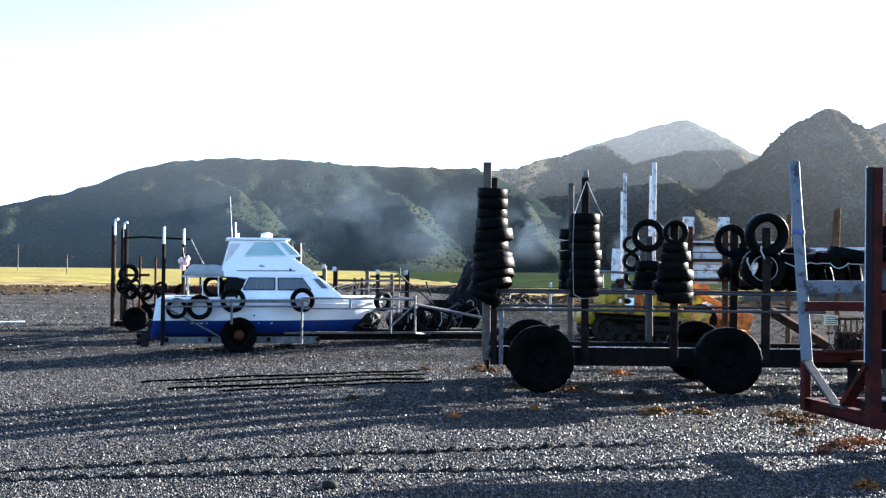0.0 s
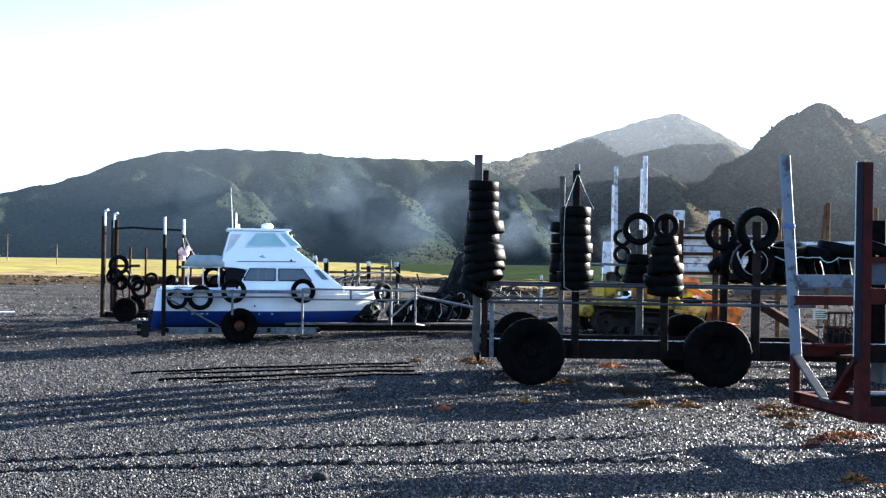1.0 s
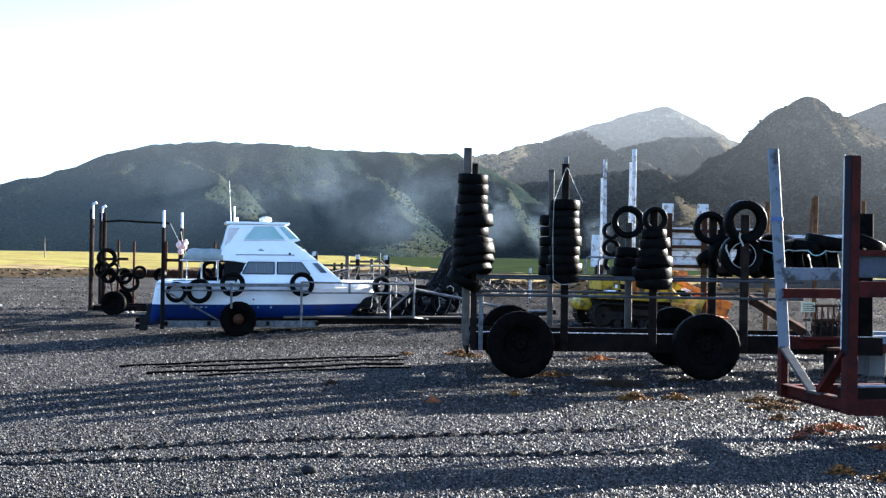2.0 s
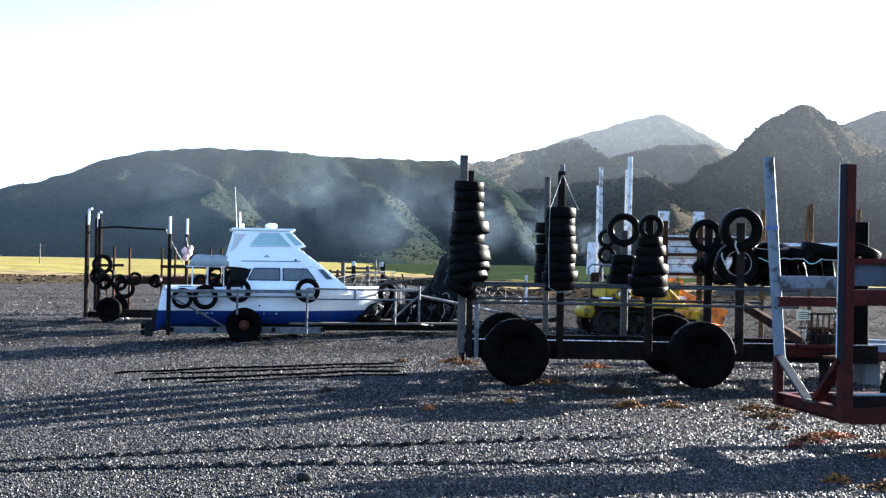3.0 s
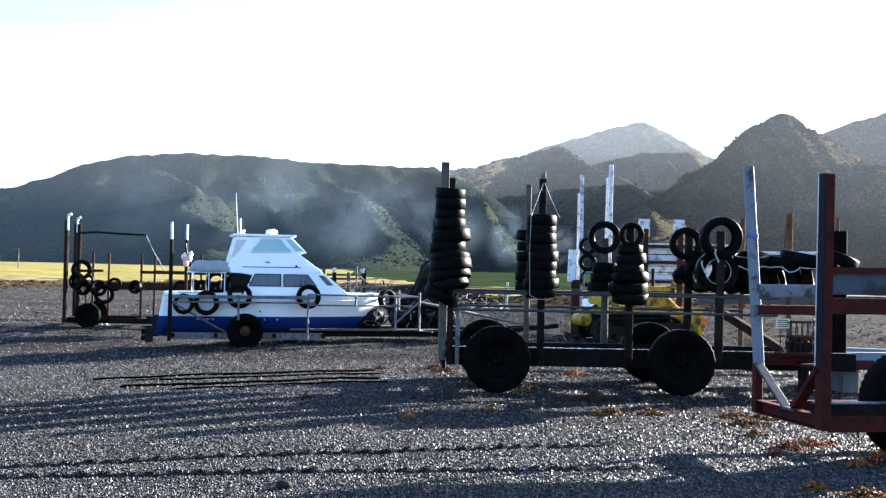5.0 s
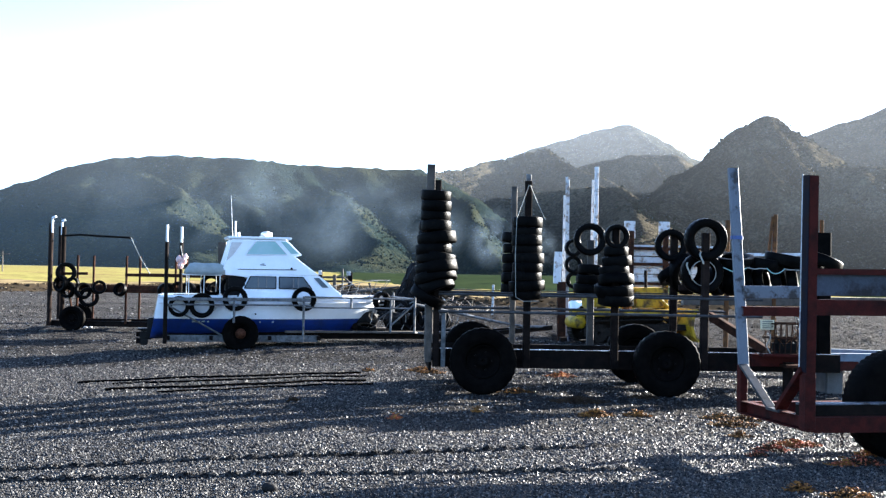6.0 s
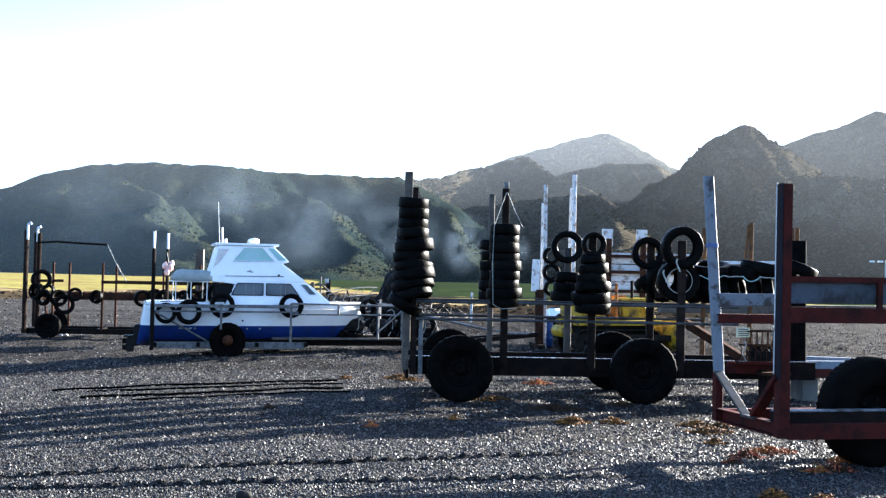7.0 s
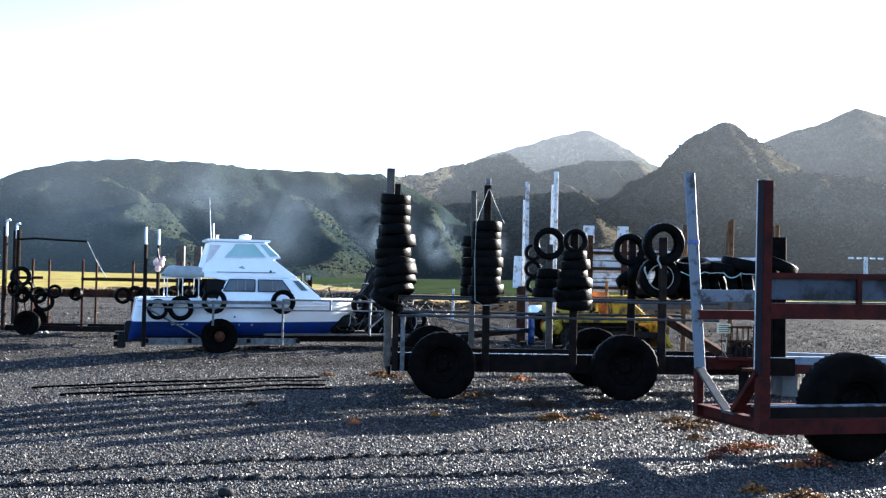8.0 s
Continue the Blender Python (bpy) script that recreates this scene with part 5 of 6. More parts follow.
    part("guard_rail", arch, GALV, e)
    part("canopy_post", bar((1.55, -0.5, 0.9), (1.55, -0.5, 1.9), 0.07, 0.07), ORANGE, e)
    part("control_box", box((1.5, -0.35, 1.12), (0.16, 0.2, 0.42), 0.02), ORANGE, e, "orange control box")
    hood = box((2.25, 0, 1.22), (0.95, 0.62, 0.55), 0.05)
    part("engine_hood", hood, YELLOW, e)
    part("radiator_grille", box((2.75, 0, 1.18), (0.06, 0.6, 0.6), 0.02), YELLOW, e)
    part("exhaust_stack", tube((2.2, -0.12, 1.48), (2.2, -0.12, 1.98), 0.045), DARKSTEEL, e)
    part("lamp", tube((2.7, -0.25, 1.56), (2.8, -0.25, 1.56), 0.06), YELLOW, e)
    # blade arms coloured dark for the shade beneath the yellow body
    for y in (-0.85, 0.85):
        part("blade_arm", bar((1.3, y, 0.45), (3.05, y, 0.42), 0.1, 0.16), TRACKSTEEL, e)
    part("lift_ram", bar((2.35, -0.42, 1.3), (2.98, -0.42, 0.75), 0.06, 0.06), YELLOW, e)
    part("lift_ram", bar((2.35, 0.42, 1.3), (2.98, 0.42, 0.75), 0.06, 0.06), YELLOW, e)
    bl = bmesh.new()
    prof = [(3.28, 0.06), (3.14, 0.22), (3.08, 0.45), (3.12, 0.7), (3.24, 0.9), (3.20, 0.92), (3.05, 0.7), (3.0, 0.45), (3.06, 0.2), (3.22, 0.04)]
    A = [bl.verts.new((x, -1.2, z)) for x, z in prof]
    B = [bl.verts.new((x, 1.2, z)) for x, z in prof]
    for k in range(len(prof)):
        bl.faces.new((A[k], A[(k + 1) % len(prof)], B[(k + 1) % len(prof)], B[k]))
    bl.faces.new(A[::-1])
    bl.faces.new(B)
    part("blade", bl, YELLOW, e)
    return e


DOZER = build_dozer()


# ---------------------------------------------------------------- far trailer by the pasture
def build_far_trailer():
    rng = random.Random(9)
    e = empty("boat_trailer", label="dark steel boat trailer with tall tail posts and hung tyres", category="trailer")
    N, F = 33.2, 35.2
    for y in (N + 0.2, F - 0.2):
        part("chassis_beam", channel((-10.1, y, 0.2), (-3.6, y, 0.2), 0.1, 0.16), DARKSTEEL, e)
    part("tail_beam", bar((-10.0, N, 0.2), (-10.0, F, 0.2), 0.12, 0.14), DARKSTEEL, e)
    for x in (-8.0, -6.0, -4.0):
        part("cross_member", bar((x, N + 0.2, 0.2), (x, F - 0.2, 0.2), 0.1, 0.12), DARKSTEEL, e)
    for x, y, z1 in ((-9.98, N, 3.3), (-10.28, F, 3.28)):
        p = part("tail_post", tube((x, y, 0.15), (x, y, z1 - 0.12), 0.07, 12), DARKWOOD, e, "tall dark tail post")
        part("pole_lamp", tube((x + 0.06, y - 0.1, z1 - 0.4), (x + 0.06, y - 0.1, z1), 0.032), WHITEPLASTIC, p, "white pole cap")
        part("pole_lamp", tube((x + 0.05, y - 0.1, z1 + 0.02), (x + 0.16, y - 0.1, z1 + 0.08), 0.04, 8), WHITEPLASTIC, p)
    part("tail_post", tube((-9.72, N + 0.4, 0.15), (-9.72, N + 0.4, 3.1), 0.065, 12), DARKWOOD, e)
    for x in (-9.2, -7.76, -6.3, -4.9):
        for y in (N + 0.1, F - 0.1):
            part("post", bar((x, y, 0.22), (x, y, 2.25), 0.06, 0.06), RUST, e)
    for y in (N + 0.1, F - 0.1):
        part("side_rail", bar((-9.8, y, 1.27), (-3.8, y, 1.27), 0.05, 0.13), RUST, e)
        part("side_rail", bar((-7.8, y, 1.68), (-3.8, y, 1.68), 0.05, 0.09), RUST, e)
        part("side_rail", tube((-9.2, y, 1.17), (-3.8, y, 1.17), 0.025), RUST, e)
    part("side_rail", bar((-9.8, N + 0.1, 1.68), (-8.9, N + 0.1, 1.7), 0.05, 0.08), RUST, e)
    part("swing_arm", add_path_tube(bmesh.new(), [(-9.7, N + 0.3, 2.82), (-9.2, N + 0.3, 2.86), (-8.6, N + 0.3, 2.83), (-7.7, N + 0.3, 2.80)], 0.035), DARKSTEEL, e)
    part("stay_rope", add_path_tube(bmesh.new(), [(-7.7, N + 0.3, 2.8), (-7.4, N + 0.3, 2.2), (-7.1, N + 0.3, 1.7)], 0.014), ROPE, e)
    part("ladder_bar", add_path_tube(bmesh.new(), [(-9.45, N + 0.1, 1.2), (-9.35, N + 0.1, 0.6), (-9.3, N + 0.1, 0.25)], 0.03), RUST, e)
    for x, y in ((-9.28, N - 0.05), (-9.6, F + 0.1)):
        wheel(e, "wheel", (x, y, 0.36), 0.37, 0.2, 0.24, 0.006, 32, RIMBLACK)
    for x, z, k in ((-9.5, 1.72, 0), (-9.62, 1.38, 1), (-9.3, 1.38, 4), (-9.45, 1.2, 1), (-8.98, 1.18, 1), (-8.82, 1.0, 0), (-8.5, 1.3, 4), (-7.9, 1.24, 4), (-6.55, 1.22, 1), (-6.2, 1.26, 1), (-5.9, 1.2, 0), (-5.62, 1.2, 1), (-5.33, 1.24, 1), (-5.05, 1.24, 0), (-4.7, 1.3, 1), (-4.4, 1.3, 0), (-4.1, 1.3, 1), (-3.9, 1.3, 0)):
        link("hung_tyre", TYRES[k], e, pose(x, N - 0.02 + rng.uniform(-0.1, 0.05), z, 84 + rng.uniform(-12, 12), rng.uniform(-20, 20), rng.uniform(-40, 40)))
    return e


build_far_trailer()


# ---------------------------------------------------------------- cradles, machines and posts behind
def build_white_cradle():
    rng = random.Random(14)
    e = empty("boat_cradle", Matrix.Translation((0, 0, -0.06)) @ Matrix.Scale(1.03, 4), label="old boat cradle of flaking white planks and rusty posts", category="cradle")
    Y = 31.0
    for x, y, z0, z1, w, mt in ((5.16, Y, 0, 4.74, 0.10, OLDWHITE), (5.12, Y + 0.5, 0, 4.25, 0.09, OLDWHITE), (5.94, Y, 0, 5.05, 0.11, OLDWHITE), (5.92, Y + 0.5, 0, 4.72, 0.09, OLDWHITE), (6.03, Y + 0.2, 2.6, 4.7, 0.09, RUST), (5.0, Y - 0.1, 0, 1.75, 0.22, RUST), (4.85, Y - 0.1, 1.7, 2.6, 0.2, OLDWHITE)):
        part("upright", bar((x, y, z0), (x + rng.uniform(-0.05, 0.05), y, z1), w, w), mt, e)
    for k, x in enumerate((6.98, 7.98)):
        part("upright", bar((x, Y, 0), (x, Y, 3.25), 0.14, 0.14), RUST, e)
        part("upright_cap", box((x - 0.03, Y + 0.08, 3.28), (0.32, 0.05, 0.5)), OLDWHITE, e)
    z = 1.72
    k = 0
    while z < 2.85:
        h = rng.uniform(0.13, 0.2)
        part("plank", bar((6.95 + rng.uniform(-0.06, 0.04), Y + 0.1, z), (9.4 + rng.uniform(-0.2, 0.2), Y + 0.1, z + rng.uniform(-0.02, 0.02)), 0.04, h), OLDWHITE, e)
        z += h + 0.012
        k += 1
    for z in (1.75, 2.3, 2.75):
        part("rail", bar((6.9, Y - 0.05, z), (9.3, Y - 0.05, z), 0.05, 0.09), RUST, e)
    for x, z in ((5.3, 2.72), (5.3, 2.25), (5.35, 1.8)):
        link("hung_tyre", TYRES[1], e, pose(x, Y - 0.12, z, 88, 0, 8))
    for x in (5.0, 7.0, 8.0):
        part("sill", bar((x, Y - 0.6, 0.1), (x, Y + 1.2, 0.1), 0.18, 0.2), DARKWOOD, e)
    return e


build_white_cradle()


def build_orange_loader():
    e = empty("loader", pose(6.6, 34.0, 0, 0, 0, 5), "worn orange-yellow front loader parked with its bucket down", "loader")
    part("body", box((0.5, 0, 1.15), (1.7, 1.0, 0.5), 0.05), YELLOW, e)
    hood = bmesh.new()
    prof = [(0.4, 1.4), (0.5, 1.75), (1.0, 1.86), (1.5, 1.62), (1.6, 1.4)]
    A = [hood.verts.new((x, -0.42, z)) for x, z in prof]
    B = [hood.verts.new((x, 0.42, z)) for x, z in prof]
    for k in range(len(prof)):
        hood.faces.new((A[k], A[(k + 1) % 5], B[(k + 1) % 5], B[k]))
    hood.faces.new(A[::-1])
    hood.faces.new(B)
    part("hood", hood, ORANGE, e)
    for y in (-0.5, 0.5):
        part("loader_arm", bar((0.9, y, 1.45), (2.3, y, 0.75), 0.1, 0.16), ORANGE, e)
        part("ram", bar((0.8, y * 0.9, 0.9), (1.8, y * 0.9, 1.0), 0.07, 0.07), CHROME, e)
        for x in (-0.1, 1.2):
            wheel(e, "wheel", (x, y * 1.4, 0.5), 0.5, 0.25, 0.3, 0.02, 32, ORANGE)
    bk = bmesh.new()
    prof = [(2.15, 0.95), (2.05, 0.5), (2.15, 0.15), (2.4, 0.10), (2.75, 0.14), (2.75, 0.18), (2.4, 0.17), (2.25, 0.22), (2.15, 0.5), (2.24, 0.95)]
    A = [bk.verts.new((x, -0.8, z)) for x, z in prof]
    B = [bk.verts.new((x, 0.8, z)) for x, z in prof]
    for k in range(len(prof)):
        bk.faces.new((A[k], A[(k + 1) % len(prof)], B[(k + 1) % len(prof)], B[k]))
    bk.faces.new(A[::-1])
    bk.faces.new(B)
    part("bucket", bk, ORANGE, e)
    part("bucket_side", bar((2.2, -0.8, 0.62), (2.75, -0.8, 0.4), 0.03, 0.5), ORANGE, e)
    part("bucket_side", bar((2.2, 0.8, 0.62), (2.75, 0.8, 0.4), 0.03, 0.5), ORANGE, e)
    part("seat", box((0.1, 0, 1.5), (0.4, 0.5, 0.3), 0.04), BLACKCLOTH, e)
    part("roll_bar", add_path_tube(bmesh.new(), [(-0.2, -0.45, 1.4), (-0.2, -0.45, 1.95), (-0.2, 0.45, 1.95), (-0.2, 0.45, 1.4)], 0.03), ORANGE, e)


build_orange_loader()


def build_post_frame():
    """A pen of old posts with pale caps behind the boat's bow."""
    rng = random.Random(3)
    e = empty("post_frame", label="row of weathered posts with white caps and rails", category="fence")
    for x, y, z, w, mt, cap in ((-4.85, 45.0, 2.05, 0.16, WOOD, 1), (-4.41, 45.0, 1.95, 0.18, DARKWOOD, 1), (-3.69, 46.0, 1.55, 0.10, DARKWOOD, 0), (-3.40, 46.0, 1.55, 0.10, DARKWOOD, 0), (-3.11, 45.0, 1.85, 0.15, WOOD, 0), (-2.64, 45.0, 1.85, 0.16, DARKWOOD, 1), (-2.06, 45.0, 1.74, 0.13, WOOD, 0), (-1.48, 45.0, 1.84, 0.18, DARKWOOD, 1), (-5.9, 40.0, 2.86, 0.28, WOOD, 0), (-5.42, 41.0, 2.88, 0.26, WOOD, 0)):
        p = part("post", bar((x, y, 0), (x + rng.uniform(-0.04, 0.04), y, z), w, w), mt, e)
        if cap:
            part("post_cap", bar((x - w * 0.25, y - w * 0.52, z - 0.12), (x - w * 0.25, y - w * 0.52, z + 0.06), w * 0.9, 0.04), OLDWHITE, p)
    for z, x0, x1 in ((1.45, -4.5, -1.4), (1.62, -3.0, -1.4), (1.05, -4.5, -1.4)):
        part("rail", bar((x0, 45.2, z), (x1, 45.2, z + 0.02), 0.05, 0.09), WOOD, e)
    return e


build_post_frame()


def build_old_tractor():
    """A dark machine under a black sheet behind the big trailer's tail."""
    e = empty("old_tractor", pose(-0.2, 36.0, 0, 0, 0, 8), "dark old tractor half covered with a black sheet", "tractor")
    part("body", box((0.45, 0, 0.75), (1.3, 0.7, 0.42), 0.05), DARKSTEEL, e)
    for x, R in ((-0.75, 0.36), (0.9, 0.42)):
        for y in (-0.75, 0.75):
            wheel(e, "wheel", (x, y, R), R, R * 0.5, 0.26, 0.02, 36, RIMBLACK)
    sheet = bmesh.new()
    rng = random.Random(2)
    last = None
    n, m = 40, 26
    for k in range(n + 1):
        t = k / n
        x = -0.1 + 1.75 * t
        top = 0.75 + 1.55 * min(1, t / 0.66) ** 2.0 - 0.6 * max(0, t - 0.74) / 0.26
        row = []
        for j in range(m + 1):
            a = math.pi * j / m
            crease = 0.34 * (float(fbm(np.float64(x * 4.5), np.float64(a * 3.1), 3, 90)) - 0.5) + 0.05 * (rng.random() - 0.5)
            row.append(sheet.verts.new((x + 0.05 * (rng.random() - 0.5), -(0.62 + crease) * math.cos(a), 0.42 + (top - 0.42) * max(0.0, math.sin(a)) ** 0.8 + crease * 0.8)))
        if last:
            for j in range(m):
                sheet.faces.new((last[j], row[j], row[j + 1], last[j + 1]))
        last = row
    ob = part("cover", sheet, BLACKCLOTH, e, "crumpled black net heaped over the machine")
    mod = ob.modifiers.new("thick", "SOLIDIFY")
    mod.thickness = 0.03
    for k in range(34):
        t = rng.uniform(0.1, 1.0)
        x = -0.1 + 1.75 * t
        top = 0.75 + 1.55 * min(1, t / 0.66) ** 2.0 - 0.6 * max(0, t - 0.74) / 0.26
        z = rng.uniform(0.45, top)
        pts = [(x, -0.66, z)]
        for q in range(4):
            x, z = x + rng.uniform(-0.13, 0.13), max(0.3, z + rng.uniform(-0.16, 0.12))
            pts.append((x, -0.66 + rng.uniform(-0.08, 0.06), z))
        part("tangled_rope", add_path_tube(bmesh.new(), pts, rng.uniform(0.008, 0.018), 5), (BLACKROPE, OLDGALV, DARKWOOD, BLACKROPE, ROPE)[k % 5] if k % 10 != 4 else BLACKROPE, e)
    part("post", tube((1.25, -0.3, 1.0), (1.25, -0.3, 2.62), 0.035), GALV, e)
    part("cross_bar", tube((1.1, -0.3, 2.55), (1.5, -0.3, 2.57), 0.02), GALV, e)
    for p, q in (((-1.3, -0.8, 1.75), (-0.2, -0.8, 0.85)), ((-1.3, -0.8, 0.0), (-1.3, -0.8, 2.0)), ((-1.3, -0.8, 1.2), (0.5, -0.9, 1.45)), ((-0.6, -0.9, 0.1), (0.6, -0.9, 0.9)), ((0.1, -0.9, 0.2), (1.2, -0.95, 0.75))):
        part("frame_tube", tube(p, q, 0.028), OLDGALV, e)
    part("steering_post", tube((-0.2, 0, 1.1), (-0.35, 0, 1.55), 0.03), DARKSTEEL, e)


build_old_tractor()


def build_rusty_posts():
    """Rusty uprights and a pale rail of a trailer behind the red one."""
    e = empty("boat_trailer", label="trailer of rusty uprights and a pale rail", category="trailer")
    Y = 24.0
    for x, z0, z1, w in ((7.55, 0.0, 3.25, 0.09), (8.62, 0.0, 3.4, 0.08), (9.55, 0.0, 3.3, 0.08), (9.68, 0.0, 3.3, 0.07)):
        part("upright", bar((x, Y, z0), (x + 0.02, Y, z1), w, w), OCHRE, e)
    part("upright_stub", bar((8.50, Y, 2.5), (8.58, Y, 3.35), 0.05, 0.06), OCHRE, e)
    part("rail", bar((6.6, Y - 0.1, 2.46), (9.3, Y - 0.1, 2.52), 0.07, 0.07), OLDWHITE, e)
    part("rail", bar((6.6, Y + 0.1, 1.45), (12.5, Y + 0.1, 1.5), 0.2, 0.2), WOOD, e)
    for x in (7.55, 9.55):
        part("foot", bar((x, Y - 0.5, 0.08), (x, Y + 0.9, 0.08), 0.2, 0.16), DARKWOOD, e)
    return e


build_rusty_posts()


def build_hitch_clutter():
    """Rusty tow hitch, wire basket and small plate by the big trailer's front."""
    e = empty("rusty_hitch", label="rusty red tow hitch frame with a wire basket", category="hitch")
    part("hitch_arm", bar((5.75, 19.2, 1.3), (6.45, 18.2, 0.75), 0.12, 0.14), RUST, e)
    part("hitch_arm", bar((6.1, 18.0, 0.62), (7.0, 18.0, 0.62), 0.14, 0.2), REDPAINT, e)
    part("hitch_plate", box((6.55, 17.8, 0.72), (0.7, 0.25, 0.05)), REDPAINT, e)
    part("hitch_plate", box((6.8, 17.75, 0.55), (0.5, 0.3, 0.05)), RUST, e)
    part("jack_leg", tube((6.7, 17.9, 0.0), (6.7, 17.9, 0.6), 0.09), DARKSTEEL, e)
    rng = random.Random(31)
    for k in range(12):
        x, z = 6.3 + rng.random() * 0.75, 0.72 + rng.random() * 0.2
        pts = [(x, 17.85 + rng.uniform(-0.08, 0.05), z)]
        for q in range(4):
            x, z = x + rng.uniform(-0.13, 0.13), z + rng.uniform(-0.04, 0.2)
            pts.append((x, 17.85 + rng.uniform(-0.08, 0.05), z))
        part("basket_wire", add_path_tube(bmesh.new(), pts, rng.uniform(0.005, 0.010), 5), ROPE if k % 3 == 0 else OCHRE, e)
    for z in (0.74, 1.0, 1.24):
        part("basket_hoop", add_path_tube(bmesh.new(), [(6.38, 17.75, z), (6.98, 17.75, z), (7.0, 18.15, z), (6.36, 18.15, z), (6.38, 17.75, z)], 0.014), RUST, e)
    for k in range(7):
        x = 6.4 + 0.095 * k
        part("basket_bar", tube((x, 17.76, 0.72), (x + 0.02, 17.76, 1.25), 0.009, 6), RUST, e)
        part("basket_bar", tube((x, 18.14, 0.72), (x - 0.02, 18.14, 1.25), 0.009, 6), RUST, e)
    part("net_filling", box((6.68, 17.95, 0.86), (0.5, 0.3, 0.26), 0.09), BLACKCLOTH, e, "dark net lying in the basket")
    plate = part("warning_plate", box((6.3, 17.8, 1.22), (0.23, 0.012, 0.16), 0.004), SIGN, e, "cream plate with dark unreadable lines")
    ink = bmesh.new()
    for z in (1.27, 1.235, 1.2, 1.17):
        add_bar(ink, (6.215, 17.79, z), (6.385, 17.79, z), 0.004, 0.014, 0.001)
    part("plate_lines", ink, INK, plate)


build_hitch_clutter()


def build_background_clutter():
    d = empty("barrel", label="blue plastic barrel standing behind the trailers", category="barrel")
    part("shell", lathe(bmesh.new(), [(0.001, 0.05), (0.25, 0.05), (0.27, 0.1), (0.27, 0.3), (0.285, 0.32), (0.27, 0.34), (0.27, 0.58), (0.285, 0.6), (0.27, 0.62), (0.26, 0.88), (0.22, 0.92), (0.001, 0.92)], 24, closed=False, m=pose(5.49, 32.6, 0.0) @ Matrix.Diagonal((0.72, 0.72, 0.84, 1))), BLUEDRUM, d, smooth=True)
    part("bung", tube((5.52, 32.58, 0.77), (5.52, 32.58, 0.80), 0.03), WHITEPLASTIC, d)
    # upturned dinghy
    b = empty("dinghy", pose(11.2, 58.0, 0, 0, 0, 12), "upturned white dinghy lying on the gravel", "dinghy")
    bm = bmesh.new()
    last = None
    for k in range(11):
        t = k / 10
        f = math.sin(math.pi * min(1, 0.25 + 0.75 * (1 - t))) ** 0.5 if t > 0.5 else 1.0 - 0.2 * (0.5 - t)
        row = [bm.verts.new((-1.4 + 2.8 * t, y * f * 0.65, z * (0.8 + 0.2 * f))) for y, z in ((-1, 0.02), (-0.9, 0.32), (-0.45, 0.5), (0, 0.56), (0.45, 0.5), (0.9, 0.32), (1, 0.02))]
        if last:
            for j in range(6):
                bm.faces.new((last[j], row[j], row[j + 1], last[j + 1]))
        else:
            bm.faces.new(row)
        last = row
    bm.faces.new(last[::-1])
    part("hull", bm, GELCOAT, b, smooth=True)
    part("keel", bar((-1.4, 0, 0.57), (1.2, 0, 0.57), 0.04, 0.05), WOOD, b)
    # brush and driftwood heap
    rng = random.Random(8)
    h = empty("driftwood_heap", pose(3.0, 52.0, 0), "tangled heap of brown brush and driftwood on the gravel", "driftwood")
    for k in range(70):
        x, y = rng.gauss(0, 0.8), rng.gauss(0, 0.5)
        z = max(0.04, 0.8 * math.exp(-(x * x + y * y)) * rng.random())
        a, n = rng.uniform(0, math.tau), rng.uniform(0.4, 1.3)
        part("branch", tube((x, y, z), (x + n * math.cos(a), y + n * math.sin(a), max(0.03, z + rng.uniform(-0.2, 0.5))), rng.uniform(0.02, 0.05), 6, 0.012), WOOD if k % 3 else DARKWOOD, h)
    s2 = empty("fence_stake", pose(4.9, 50.0, 0), "short pale stake standing in the gravel", "stake")
    part("stake", bar((0, 0, 0), (0.02, 0, 1.4), 0.1, 0.1), OLDWHITE, s2)


build_background_clutter()


def build_blue_tongue():
    e = empty("steel_beam_frame", label="pale blue steel channel frame lying on blocks", category="steel frame")
    part("beam", channel((7.5, 18.6, 0.62), (10.5, 18.9, 0.62), 0.1, 0.18), LIGHTBLUE, e)
    part("beam", channel((7.4, 20.4, 0.62), (10.5, 19.4, 0.62), 0.1, 0.14), LIGHTBLUE, e)
    for x in (7.8, 10.2):
        part("block", box((x, 18.9, 0.26), (0.3, 0.5, 0.53), 0.02), CONCRETE, e)
        part("block", box((x, 19.9, 0.26), (0.3, 0.5, 0.53), 0.02), CONCRETE, e)


build_blue_tongue()


